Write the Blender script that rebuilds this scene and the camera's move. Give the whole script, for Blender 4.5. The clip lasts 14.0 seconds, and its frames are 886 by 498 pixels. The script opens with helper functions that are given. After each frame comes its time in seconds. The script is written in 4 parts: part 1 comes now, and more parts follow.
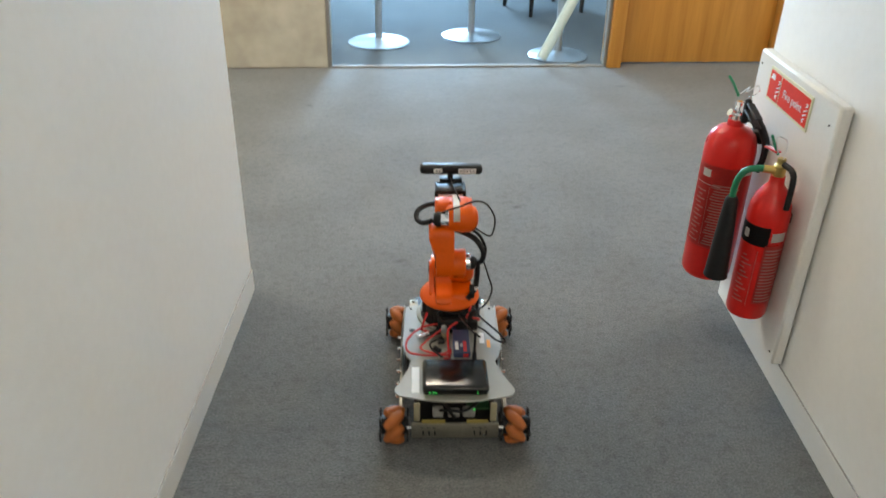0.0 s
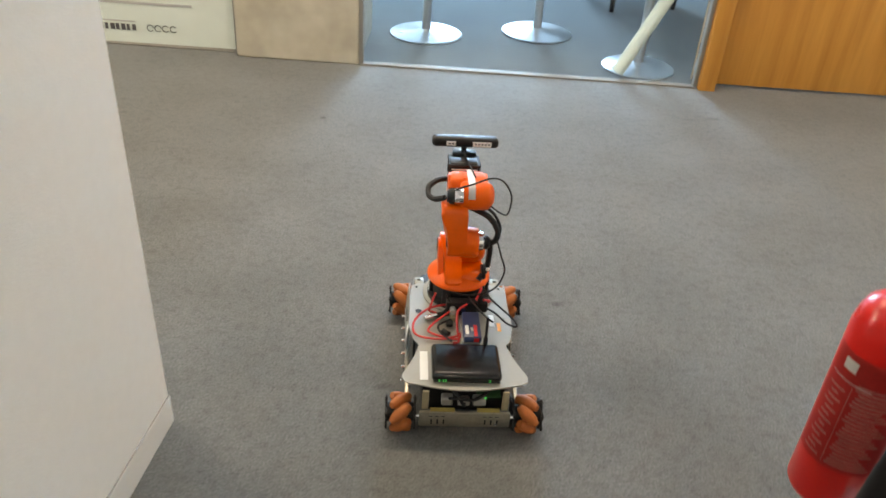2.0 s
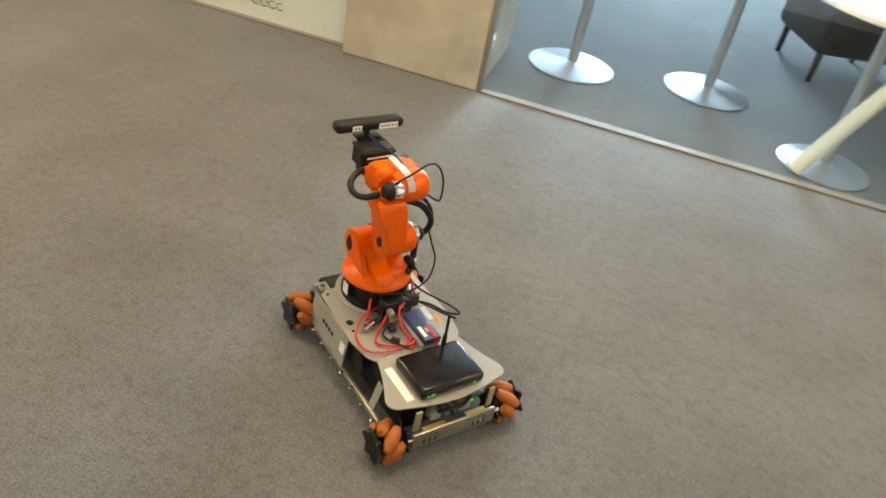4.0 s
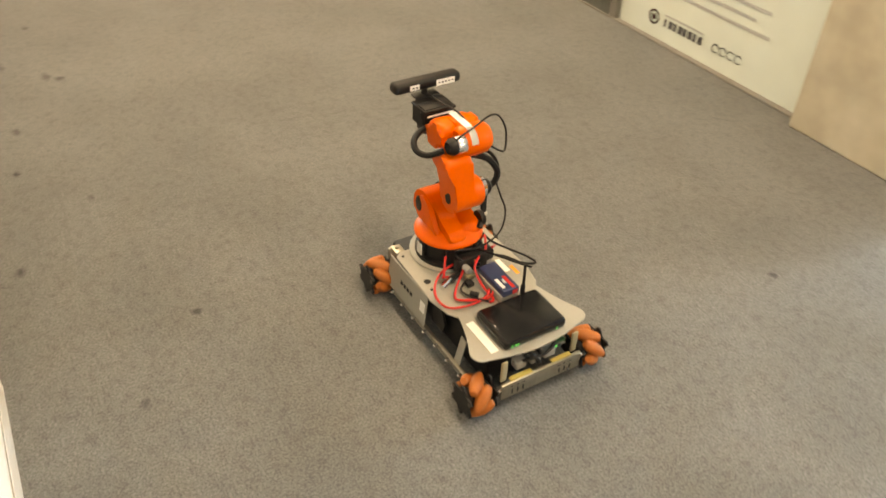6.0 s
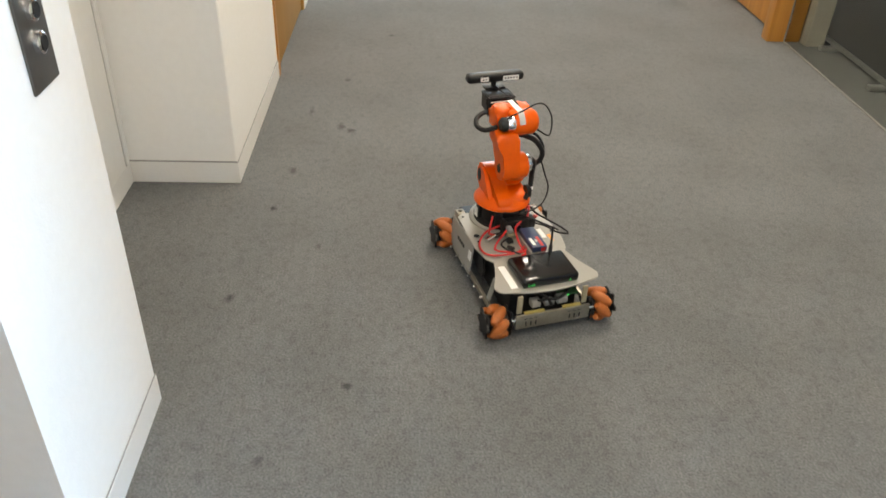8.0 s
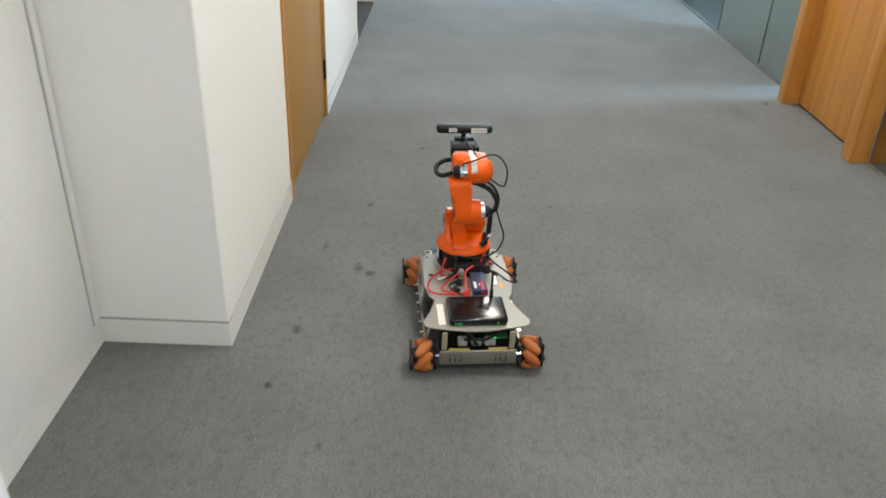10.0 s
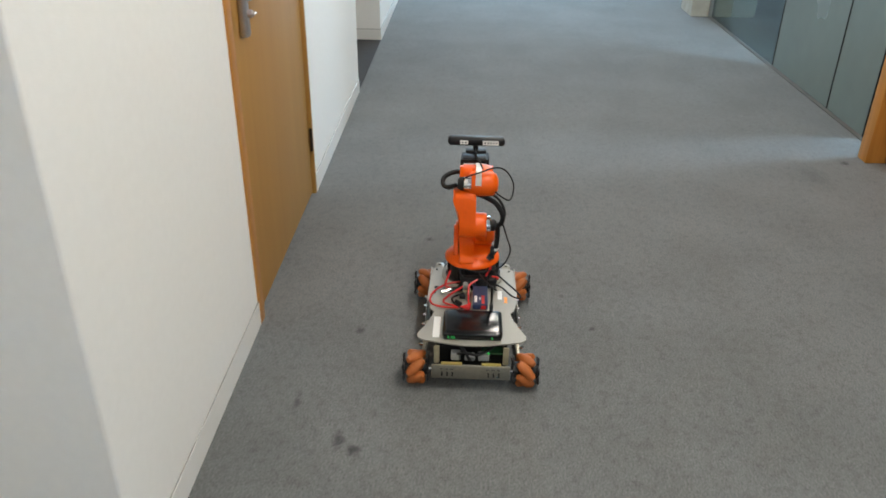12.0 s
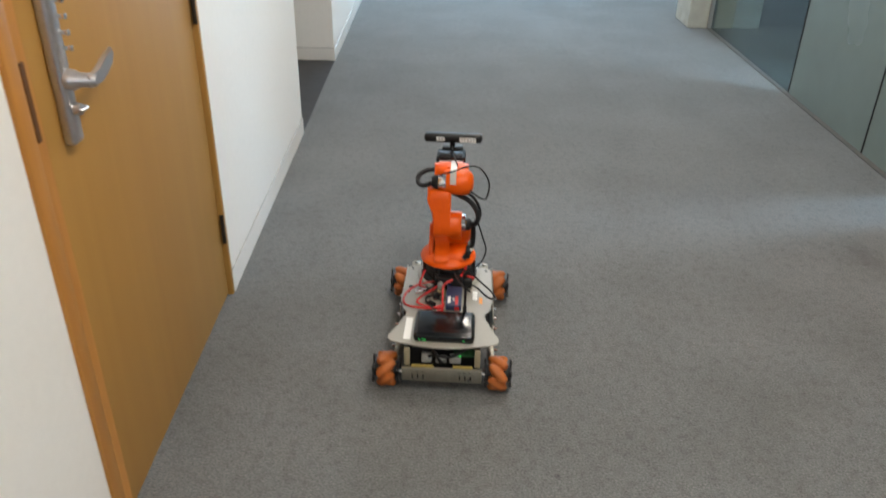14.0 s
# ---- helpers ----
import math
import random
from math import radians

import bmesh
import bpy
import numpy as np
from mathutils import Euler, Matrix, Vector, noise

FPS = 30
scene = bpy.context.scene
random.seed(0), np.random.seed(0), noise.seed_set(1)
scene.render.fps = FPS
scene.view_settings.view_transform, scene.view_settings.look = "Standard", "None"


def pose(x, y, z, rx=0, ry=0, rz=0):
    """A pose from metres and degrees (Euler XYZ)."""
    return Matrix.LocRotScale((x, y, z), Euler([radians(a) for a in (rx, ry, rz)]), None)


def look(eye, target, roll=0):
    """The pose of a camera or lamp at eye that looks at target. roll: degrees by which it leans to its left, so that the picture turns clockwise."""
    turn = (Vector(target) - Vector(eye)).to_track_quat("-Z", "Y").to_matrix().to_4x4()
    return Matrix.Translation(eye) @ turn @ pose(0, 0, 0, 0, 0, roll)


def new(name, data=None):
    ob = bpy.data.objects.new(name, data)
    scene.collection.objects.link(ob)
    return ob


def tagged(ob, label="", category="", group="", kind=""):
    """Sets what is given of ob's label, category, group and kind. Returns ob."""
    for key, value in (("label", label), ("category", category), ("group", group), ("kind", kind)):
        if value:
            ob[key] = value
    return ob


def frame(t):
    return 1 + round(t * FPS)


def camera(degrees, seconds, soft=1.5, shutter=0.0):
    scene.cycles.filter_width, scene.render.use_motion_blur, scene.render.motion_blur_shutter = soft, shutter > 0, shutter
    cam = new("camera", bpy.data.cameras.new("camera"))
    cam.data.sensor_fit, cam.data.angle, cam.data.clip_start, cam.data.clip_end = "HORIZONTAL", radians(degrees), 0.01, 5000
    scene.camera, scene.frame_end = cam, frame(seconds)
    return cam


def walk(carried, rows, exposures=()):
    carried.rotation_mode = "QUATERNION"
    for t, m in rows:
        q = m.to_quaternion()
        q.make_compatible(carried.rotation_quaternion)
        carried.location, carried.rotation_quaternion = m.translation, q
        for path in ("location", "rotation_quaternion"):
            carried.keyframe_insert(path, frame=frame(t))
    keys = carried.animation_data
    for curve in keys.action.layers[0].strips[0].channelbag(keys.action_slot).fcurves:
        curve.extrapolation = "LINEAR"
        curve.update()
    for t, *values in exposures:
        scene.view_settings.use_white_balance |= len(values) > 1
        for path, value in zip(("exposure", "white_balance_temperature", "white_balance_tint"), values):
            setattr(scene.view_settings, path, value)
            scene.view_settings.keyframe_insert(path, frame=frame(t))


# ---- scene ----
PATH = [
    (0, (-0.232, 0.099, 1.456), (-0.078, 1.837, 0.477), 1.2),
    (0.5, (-0.146, 0.324, 1.446), (-0.024, 2.012, 0.381), 2.9),
    (1, (-0.158, 0.592, 1.449), (0.089, 2.260, 0.373), 6.0),
    (1.5, (-0.151, 0.799, 1.444), (-0.031, 2.462, 0.341), 2.7),
    (2, (-0.037, 1.032, 1.445), (-0.035, 2.719, 0.372), 4.0),
    (2.5, (0.019, 1.216, 1.452), (0.003, 2.881, 0.345), 5.8),
    (2.7, (0.024, 1.321, 1.433), (0.004, 3.004, 0.352), 6.6),
    (4.8, (0.148, 2.142, 1.413), (-0.513, 3.620, 0.239), 7.9),
    (5, (0.174, 2.209, 1.417), (-0.614, 3.640, 0.263), 5.3),
    (5.5, (0.243, 2.402, 1.386), (-0.888, 3.549, 0.201), 5.0),
    (6, (0.357, 2.654, 1.397), (-0.980, 3.473, 0.156), 2.5),
    (6.5, (0.331, 2.803, 1.440), (-1.098, 3.409, 0.178), 4.0),
    (7, (0.264, 3.033, 1.395), (-1.322, 3.231, 0.269), 4.0),
    (7.2, (0.307, 3.075, 1.435), (-1.329, 3.221, 0.295), 3.6),
    (9.3, (-0.092, 2.961, 1.427), (-1.789, 2.972, 0.369), 0.2),
    (9.5, (-0.189, 2.996, 1.422), (-1.909, 2.996, 0.402), 0.7),
    (10, (-0.351, 3.035, 1.437), (-2.096, 3.050, 0.462), 2.5),
    (10.5, (-0.554, 3.004, 1.442), (-2.298, 3.080, 0.465), 4.3),
    (11, (-0.755, 2.964, 1.452), (-2.501, 3.060, 0.482), 2.5),
    (11.5, (-0.974, 3.023, 1.431), (-2.777, 3.006, 0.566), 0.2),
    (12, (-1.186, 3.067, 1.427), (-2.947, 3.022, 0.479), 0.8),
    (12.5, (-1.457, 3.038, 1.422), (-3.227, 3.133, 0.495), 0.8),
    (13, (-1.661, 3.020, 1.437), (-3.417, 3.116, 0.485), -0.7),
    (13.5, (-1.892, 3.078, 1.439), (-3.687, 3.069, 0.558), -0.6),
    (14, (-2.090, 3.111, 1.440), (-3.834, 3.125, 0.462), 1.2),
]
cam = camera(58.8, 14.0, soft=1.6, shutter=0.5)
TONE = [(0, 0.59, 7500, 8), (0.5, 0.61, 7700, 8), (1, 0.6, 8400, 10), (1.5, 0.62, 8200, 11), (2.7, 0.55, 8900, 13), (4.8, 0.56, 10900, 12), (6, 0.8, 11800, 15), (6.5, 0.74, 10300, 12), (7.2, 0.56, 8500, 12), (9.3, 0.4, 6800, 9), (11, 0.4, 6450, 7), (12, 0.12, 6500, 9), (12.5, 0.1, 6550, 9), (13.5, 0.05, 6400, 9), (14, 0.14, 6700, 11)]
walk(cam, [(t, look(eye, target, roll)) for t, eye, target, roll in PATH], TONE)

# ---------------------------------------------------------------- plan (metres)
XL, XR = -0.676, 0.942          # passage walls at its mouth
YN, YF = 2.425, 5.06            # corridor walls
H = 2.6
SKEW = 0.0797                   # the passage runs slightly askew
LC, BK, DN, DF, EN, B2 = -1.169, -2.274, -3.294, -4.34, -5.826, -7.122
REC = 2.04                      # back of the recesses
PL, GL, FL, FR = -1.193, -0.547, 1.253, 2.438
PANEL, F2N, F2F, J1, J2, GE = -2.276, -3.949, -4.92, -5.678, -6.615, -8.194
WEST, EAST, SOUTH, NORTH = -13.0, 5.5, -2.5, 9.6

# ---------------------------------------------------------------- world and light
world = bpy.data.worlds.new("world")
scene.world = world
world.use_nodes = True
wn = world.node_tree
sky = wn.nodes.new("ShaderNodeTexSky")
sky.sky_type = "NISHITA"
sky.sun_disc = False
sky.sun_elevation, sky.sun_rotation = radians(35), radians(150)
wn.links.new(sky.outputs[0], wn.nodes["Background"].inputs[0])
wn.nodes["Background"].inputs[1].default_value = 0.12


def area_lamp(name, m, sx, sy, watts, color, parent=None):
    d = bpy.data.lights.new(name, "AREA")
    d.shape, d.size, d.size_y, d.energy, d.color = "RECTANGLE", sx, sy, watts, color
    ob = new(name, d)
    ob.matrix_world = m
    return ob


WARM, COOL, SKYLIGHT = (1.0, 0.94, 0.85), (0.38, 0.65, 1.0), (0.5, 0.75, 1.0)
# x, y, along the corridor, watts
CEILING_LAMPS = [(0.13, -1.2, 0, 14), (-0.2, 3.75, 1, 26), (-2.7, 3.75, 1, 35), (-5.2, 3.75, 1, 31), (-7.7, 3.75, 1, 31), (2.6, 3.75, 1, 31)]
for lx, ly, along, watts in CEILING_LAMPS:
    area_lamp("ceiling_lamp", pose(lx, ly, H - 0.03, 0, 0, 0 if along else 90), 1.2, 0.1, watts, WARM)
area_lamp("window_light_north", pose(0.12, NORTH - 0.05, 1.5, -90, 0, 0), 0.85, 2.0, 235, COOL)
area_lamp("window_light_west", pose(WEST + 0.05, 3.76, 1.35, 0, -90, 0), 2.2, 2.2, 170, SKYLIGHT)
# added lamp, no window there: throws the bright floor streak beside door_2
area_lamp("streak_light_office", pose(-5.35, 7.34, 1.3, -90, 0, 0), 0.7, 1.6, 75, SKYLIGHT)
scene.view_settings.exposure = 0.0


# ---------------------------------------------------------------- materials
def material(name, color, rough=0.6, metal=0.0, var=0.08, scale=6.0, fine=120.0, bump=0.0, bump_scale=150.0, coat=0.0, tint=None, spec=0.5):
    m = bpy.data.materials.new(name)
    m.use_nodes = True
    n, l = m.node_tree.nodes, m.node_tree.links
    b = n["Principled BSDF"]
    b.inputs["Roughness"].default_value, b.inputs["Metallic"].default_value = rough, metal
    b.inputs["Coat Weight"].default_value, b.inputs["Specular IOR Level"].default_value = coat, spec
    geo = n.new("ShaderNodeTexCoord")
    n1, n2 = n.new("ShaderNodeTexNoise"), n.new("ShaderNodeTexNoise")
    n1.inputs["Scale"].default_value, n2.inputs["Scale"].default_value = scale, fine
    n1.inputs["Detail"].default_value = 4
    l.new(geo.outputs["Object"], n1.inputs["Vector"]), l.new(geo.outputs["Object"], n2.inputs["Vector"])
    add = n.new("ShaderNodeMath")
    add.operation = "ADD"
    l.new(n1.outputs[0], add.inputs[0]), l.new(n2.outputs[0], add.inputs[1])
    ramp = n.new("ShaderNodeValToRGB")
    c = Vector(color)
    t = Vector(tint) if tint else c
    ramp.color_ramp.elements[0].position, ramp.color_ramp.elements[1].position = 0.3, 0.7
    ramp.color_ramp.elements[0].color = (*(t * (1 - var)), 1)
    ramp.color_ramp.elements[1].color = (*[min(1, v * (1 + var)) for v in c], 1)
    half = n.new("ShaderNodeMath")
    half.operation, half.inputs[1].default_value = "MULTIPLY", 0.5
    l.new(add.outputs[0], half.inputs[0]), l.new(half.outputs[0], ramp.inputs[0])
    l.new(ramp.outputs[0], b.inputs["Base Color"])
    rr = n.new("ShaderNodeMapRange")
    rr.inputs["To Min"].default_value, rr.inputs["To Max"].default_value = max(0, rough - 0.08), min(1, rough + 0.08)
    l.new(n1.outputs[0], rr.inputs[0]), l.new(rr.outputs[0], b.inputs["Roughness"])
    if bump:
        n3, bp = n.new("ShaderNodeTexNoise"), n.new("ShaderNodeBump")
        n3.inputs["Scale"].default_value, n3.inputs["Detail"].default_value = bump_scale, 3
        bp.inputs["Strength"].default_value, bp.inputs["Distance"].default_value = bump, 0.004
        l.new(geo.outputs["Object"], n3.inputs["Vector"]), l.new(n3.outputs[0], bp.inputs["Height"]), l.new(bp.outputs[0], b.inputs["Normal"])
    return m


def wood(name, dark, light, rough=0.38, along=2):
    m = bpy.data.materials.new(name)
    m.use_nodes = True
    n, l = m.node_tree.nodes, m.node_tree.links
    b = n["Principled BSDF"]
    tc, mp = n.new("ShaderNodeTexCoord"), n.new("ShaderNodeMapping")
    mp.inputs["Scale"].default_value = [0.5 if i == along else 9 for i in range(3)]
    l.new(tc.outputs["Object"], mp.inputs[0])
    n1, n2 = n.new("ShaderNodeTexNoise"), n.new("ShaderNodeTexNoise")
    n1.inputs["Scale"].default_value, n1.inputs["Detail"].default_value, n1.inputs["Distortion"].default_value = 1.6, 5, 0.6
    n2.inputs["Scale"].default_value, n2.inputs["Detail"].default_value = 14, 3
    l.new(mp.outputs[0], n1.inputs["Vector"]), l.new(mp.outputs[0], n2.inputs["Vector"])
    mix = n.new("ShaderNodeMath")
    mix.operation, mix.inputs[1].default_value = "MULTIPLY_ADD", 0.25
    l.new(n2.outputs[0], mix.inputs[0]), l.new(n1.outputs[0], mix.inputs[2])
    ramp = n.new("ShaderNodeValToRGB")
    ramp.color_ramp.elements[0].position, ramp.color_ramp.elements[1].position = 0.42, 0.85
    ramp.color_ramp.elements[0].color, ramp.color_ramp.elements[1].color = (*dark, 1), (*light, 1)
    l.new(mix.outputs[0], ramp.inputs[0]), l.new(ramp.outputs[0], b.inputs["Base Color"])
    b.inputs["Roughness"].default_value = rough
    return m


STAINS = [(-2.765, 2.757, 0.05, 0.02, 0.55), (-2.725, 2.8, 0.025, 0.03, 0.6), (-2.375, 2.604, 0.03, 0.02, 0.55), (-2.095, 2.57, 0.02, 0.017, 0.75), (-3.915, 2.943, 0.018, 0.016, 0.7),
          (-3.275, 2.753, 0.024, 0.02, 0.5), (-1.585, 2.518, 0.024, 0.02, 0.6), (-0.615, 4.342, 0.024, 0.014, 0.6), (1.245, 4.65, 0.06, 0.025, 0.3), (1.115, 4.62, 0.05, 0.012, 0.25),
          (0.335, 3.03, 0.035, 0.014, 0.4), (-1.215, 2.887, 0.018, 0.018, 0.6), (-4.825, 4.93, 0.035, 0.03, 0.65), (-4.665, 4.72, 0.16, 0.07, 0.22), (-3.315, 3.5, 0.014, 0.014, 0.55),
          (-2.915, 2.62, 0.05, 0.012, 0.4), (-3.515, 3.42, 0.012, 0.012, 0.5), (-1.865, 2.75, 0.02, 0.014, 0.35), (-0.965, 2.7, 0.03, 0.016, 0.35), (-0.165, 2.6, 0.03, 0.02, 0.3)]


def carpet_material():
    m = bpy.data.materials.new("carpet")
    m.use_nodes = True
    n, l = m.node_tree.nodes, m.node_tree.links
    b = n["Principled BSDF"]
    b.inputs["Roughness"].default_value, b.inputs["Specular IOR Level"].default_value = 0.9, 0.2
    b.inputs["Sheen Weight"].default_value = 0.15
    tc = n.new("ShaderNodeTexCoord")

    def noise_tex(s, d=3.0, rough=0.55):
        t = n.new("ShaderNodeTexNoise")
        t.inputs["Scale"].default_value, t.inputs["Detail"].default_value, t.inputs["Roughness"].default_value = s, d, rough
        l.new(tc.outputs["Object"], t.inputs["Vector"])
        return t

    fleck, patch, dirt, fibre = noise_tex(170, 5, 0.8), noise_tex(2.4, 6, 0.58), noise_tex(34, 6, 0.7), noise_tex(650, 2)
    r1 = n.new("ShaderNodeValToRGB")
    e = r1.color_ramp.elements
    e[0].position, e[0].color = 0.33, (0.066, 0.074, 0.0745, 1)
    e[1].position, e[1].color = 0.67, (0.204, 0.208, 0.208, 1)
    l.new(fleck.outputs[0], r1.inputs[0])
    r2 = n.new("ShaderNodeValToRGB")
    r2.color_ramp.elements[0].position, r2.color_ramp.elements[1].position = 0.35, 0.65
    r2.color_ramp.elements[0].color, r2.color_ramp.elements[1].color = (0.87, 0.86, 0.845, 1), (1.07, 1.065, 1.06, 1)
    l.new(patch.outputs[0], r2.inputs[0])
    r3 = n.new("ShaderNodeValToRGB")
    r3.color_ramp.elements[0].position, r3.color_ramp.elements[1].position = 0.36, 0.52
    r3.color_ramp.elements[0].color, r3.color_ramp.elements[1].color = (0.82, 0.815, 0.81, 1), (1.02, 1.02, 1.02, 1)
    l.new(dirt.outputs[0], r3.inputs[0])
    # spills and scuffs: centre, half size, strength
    worn = None
    wob = noise_tex(38, 4, 0.7)
    for sx, sy, sw, sh, k in STAINS:
        mp = n.new("ShaderNodeMapping")
        mp.vector_type = "TEXTURE"
        mp.inputs["Location"].default_value, mp.inputs["Scale"].default_value = (sx, sy, 0), (sw, sh, 1)
        l.new(tc.outputs["Object"], mp.inputs[0])
        ln = n.new("ShaderNodeVectorMath")
        ln.operation = "LENGTH"
        l.new(mp.outputs[0], ln.inputs[0])
        ad = n.new("ShaderNodeMath")
        ad.operation, ad.inputs[1].default_value = "MULTIPLY_ADD", 2.6
        l.new(wob.outputs[0], ad.inputs[0]), l.new(ln.outputs["Value"], ad.inputs[2])
        mr = n.new("ShaderNodeMapRange")
        mr.inputs["From Min"].default_value, mr.inputs["From Max"].default_value = 1.5, 2.3
        mr.inputs["To Min"].default_value, mr.inputs["To Max"].default_value = 1 - k, 1.0
        l.new(ad.outputs[0], mr.inputs[0])
        if worn is None:
            worn = mr.outputs[0]
        else:
            mn = n.new("ShaderNodeMath")
            mn.operation = "MINIMUM"
            l.new(worn, mn.inputs[0]), l.new(mr.outputs[0], mn.inputs[1])
            worn = mn.outputs[0]

    def times(a, c):
        mx = n.new("ShaderNodeMix")
        mx.data_type, mx.blend_type = "RGBA", "MULTIPLY"
        mx.inputs["Factor"].default_value = 1
        l.new(a, mx.inputs["A"]), l.new(c, mx.inputs["B"])
        return mx.outputs["Result"]

    l.new(times(times(times(r1.outputs[0], r2.outputs[0]), r3.outputs[0]), worn), b.inputs["Base Color"])
    bp = n.new("ShaderNodeBump")
    bp.inputs["Strength"].default_value, bp.inputs["Distance"].default_value = 0.03, 0.004
    l.new(fibre.outputs[0], bp.inputs["Height"]), l.new(bp.outputs[0], b.inputs["Normal"])
    return m


def glass_material(name, color, rough=0.0):
    m = bpy.data.materials.new(name)
    m.use_nodes = True
    b = m.node_tree.nodes["Principled BSDF"]
    b.inputs["Base Color"].default_value, b.inputs["Roughness"].default_value = (*color, 1), rough
    b.inputs["Transmission Weight"].default_value, b.inputs["IOR"].default_value = 1.0, 1.45
    return m


def glow(name, color, strength):
    m = bpy.data.materials.new(name)
    m.use_nodes = True
    b = m.node_tree.nodes["Principled BSDF"]
    b.inputs["Base Color"].default_value = (*color, 1)
    b.inputs["Emission Color"].default_value, b.inputs["Emission Strength"].default_value = (*color, 1), strength
    return m


CARPET = carpet_material()
PAINT = material("wall_paint", (0.85, 0.84, 0.81), 0.55, var=0.025, scale=1.5, fine=40, bump=0.12, bump_scale=180)
SKIRT = material("skirting_paint", (0.76, 0.75, 0.72), 0.35, var=0.03, scale=4)
CEIL = material("ceiling_paint", (0.8, 0.8, 0.78), 0.8, var=0.02)
CONCRETE = material("concrete", (0.43, 0.4, 0.33), 0.8, var=0.1, scale=3.2, fine=9, bump=0.12, bump_scale=45, tint=(0.35, 0.315, 0.25))
OAK = wood("oak_veneer", (0.42, 0.17, 0.03), (0.6, 0.28, 0.06))
OAK2 = wood("oak_door", (0.42, 0.222, 0.054), (0.46, 0.25, 0.063), 0.5)
GLASS = glass_material("clear_glass", (0.74, 0.85, 0.93))
# dark tint stands in for the dimness of the room behind window_4
DIMMING = glass_material("dimming_glass", (0.5, 0.53, 0.5))
TEAL = glass_material("tinted_glass", (0.3, 0.4, 0.41))
FROST = material("frosted_glass", (0.155, 0.195, 0.183), 0.25, var=0.05, scale=1.2, fine=9)
POSTER = material("poster_film", (0.56, 0.63, 0.6), 0.22, var=0.04, scale=1.0, fine=8)
ALU = material("brushed_aluminium", (0.62, 0.62, 0.62), 0.35, 0.9, var=0.06)
CHROME = material("polished_steel", (0.8, 0.8, 0.82), 0.12, 1.0, var=0.03)
BLACK = material("black_plastic", (0.009, 0.009, 0.01), 0.5, var=0.25, spec=0.3)
ROBGREY = material("grey_plate_paint", (0.3, 0.29, 0.255), 0.4, var=0.04, scale=10)
ORANGE = material("orange_paint", (0.8, 0.105, 0.003), 0.36, var=0.06, scale=10, spec=0.3)
ROLLER = material("orange_rubber", (0.4, 0.11, 0.02), 0.6, var=0.15, scale=30)


# ---------------------------------------------------------------- mesh helpers
def mesh_of(name, bm, mat, smooth=False):
    bmesh.ops.recalc_face_normals(bm, faces=bm.faces)
    me = bpy.data.meshes.new(name)
    bm.to_mesh(me)
    bm.free()
    for m in (mat if isinstance(mat, (list, tuple)) else [mat]):
        me.materials.append(m)
    if smooth:
        me.polygons.foreach_set("use_smooth", [True] * len(me.polygons))
        me.set_sharp_from_angle(angle=radians(40))
    return me


def part(name, bm, mat, parent=None, label="", m=None, smooth=True):
    ob = new(name, mesh_of(name, bm, mat, smooth))
    if parent is not None:
        ob.parent = parent
    if m is not None:
        ob.matrix_basis = m
    if label:
        tagged(ob, label)
    return ob


def thing(name, label, category, m=None, group="", kind=""):
    ob = new(name)
    ob.empty_display_size = 0.1
    if m is not None:
        ob.matrix_basis = m
    return tagged(ob, label, category, group, kind)


def box(x0, y0, z0, x1, y1, z1, bevel=0.0, seg=2, bm=None):
    own = bmesh.new()
    bmesh.ops.create_cube(own, size=1, matrix=Matrix.Translation(((x0 + x1) / 2, (y0 + y1) / 2, (z0 + z1) / 2)) @ Matrix.Diagonal((x1 - x0, y1 - y0, z1 - z0, 1)))
    if bevel:
        bmesh.ops.bevel(own, geom=own.edges[:], offset=bevel, segments=seg, affect="EDGES", profile=0.5)
    return join(bm, own) if bm else own


def join(bm, other, m=None):
    """Adds other to bm and frees it."""
    if m is not None:
        bmesh.ops.transform(other, matrix=m, verts=other.verts)
    me = bpy.data.meshes.new("tmp")
    other.to_mesh(me)
    other.free()
    bm.from_mesh(me)
    bpy.data.meshes.remove(me)
    return bm


def moved(bm, m):
    bmesh.ops.transform(bm, matrix=m, verts=bm.verts)
    return bm


def lathe(profile, seg=32, m=None, bm=None):
    """A solid of revolution round z from (radius, z) pairs."""
    own = bmesh.new()
    rings = []
    for r, z in profile:
        if r < 1e-5:
            rings.append([own.verts.new((0, 0, z))])
        else:
            rings.append([own.verts.new((r * math.cos(2 * math.pi * i / seg), r * math.sin(2 * math.pi * i / seg), z)) for i in range(seg)])
    for a, b in zip(rings, rings[1:]):
        for i in range(seg):
            j = (i + 1) % seg
            f = [a[i % len(a)], a[j % len(a)], b[j % len(b)], b[i % len(b)]]
            f = list(dict.fromkeys(f))
            if len(f) > 2:
                own.faces.new(f)
    for r in (rings[0], rings[-1]):
        if len(r) > 2:
            own.faces.new(r)
    if m is not None:
        moved(own, m)
    return join(bm, own) if bm else own


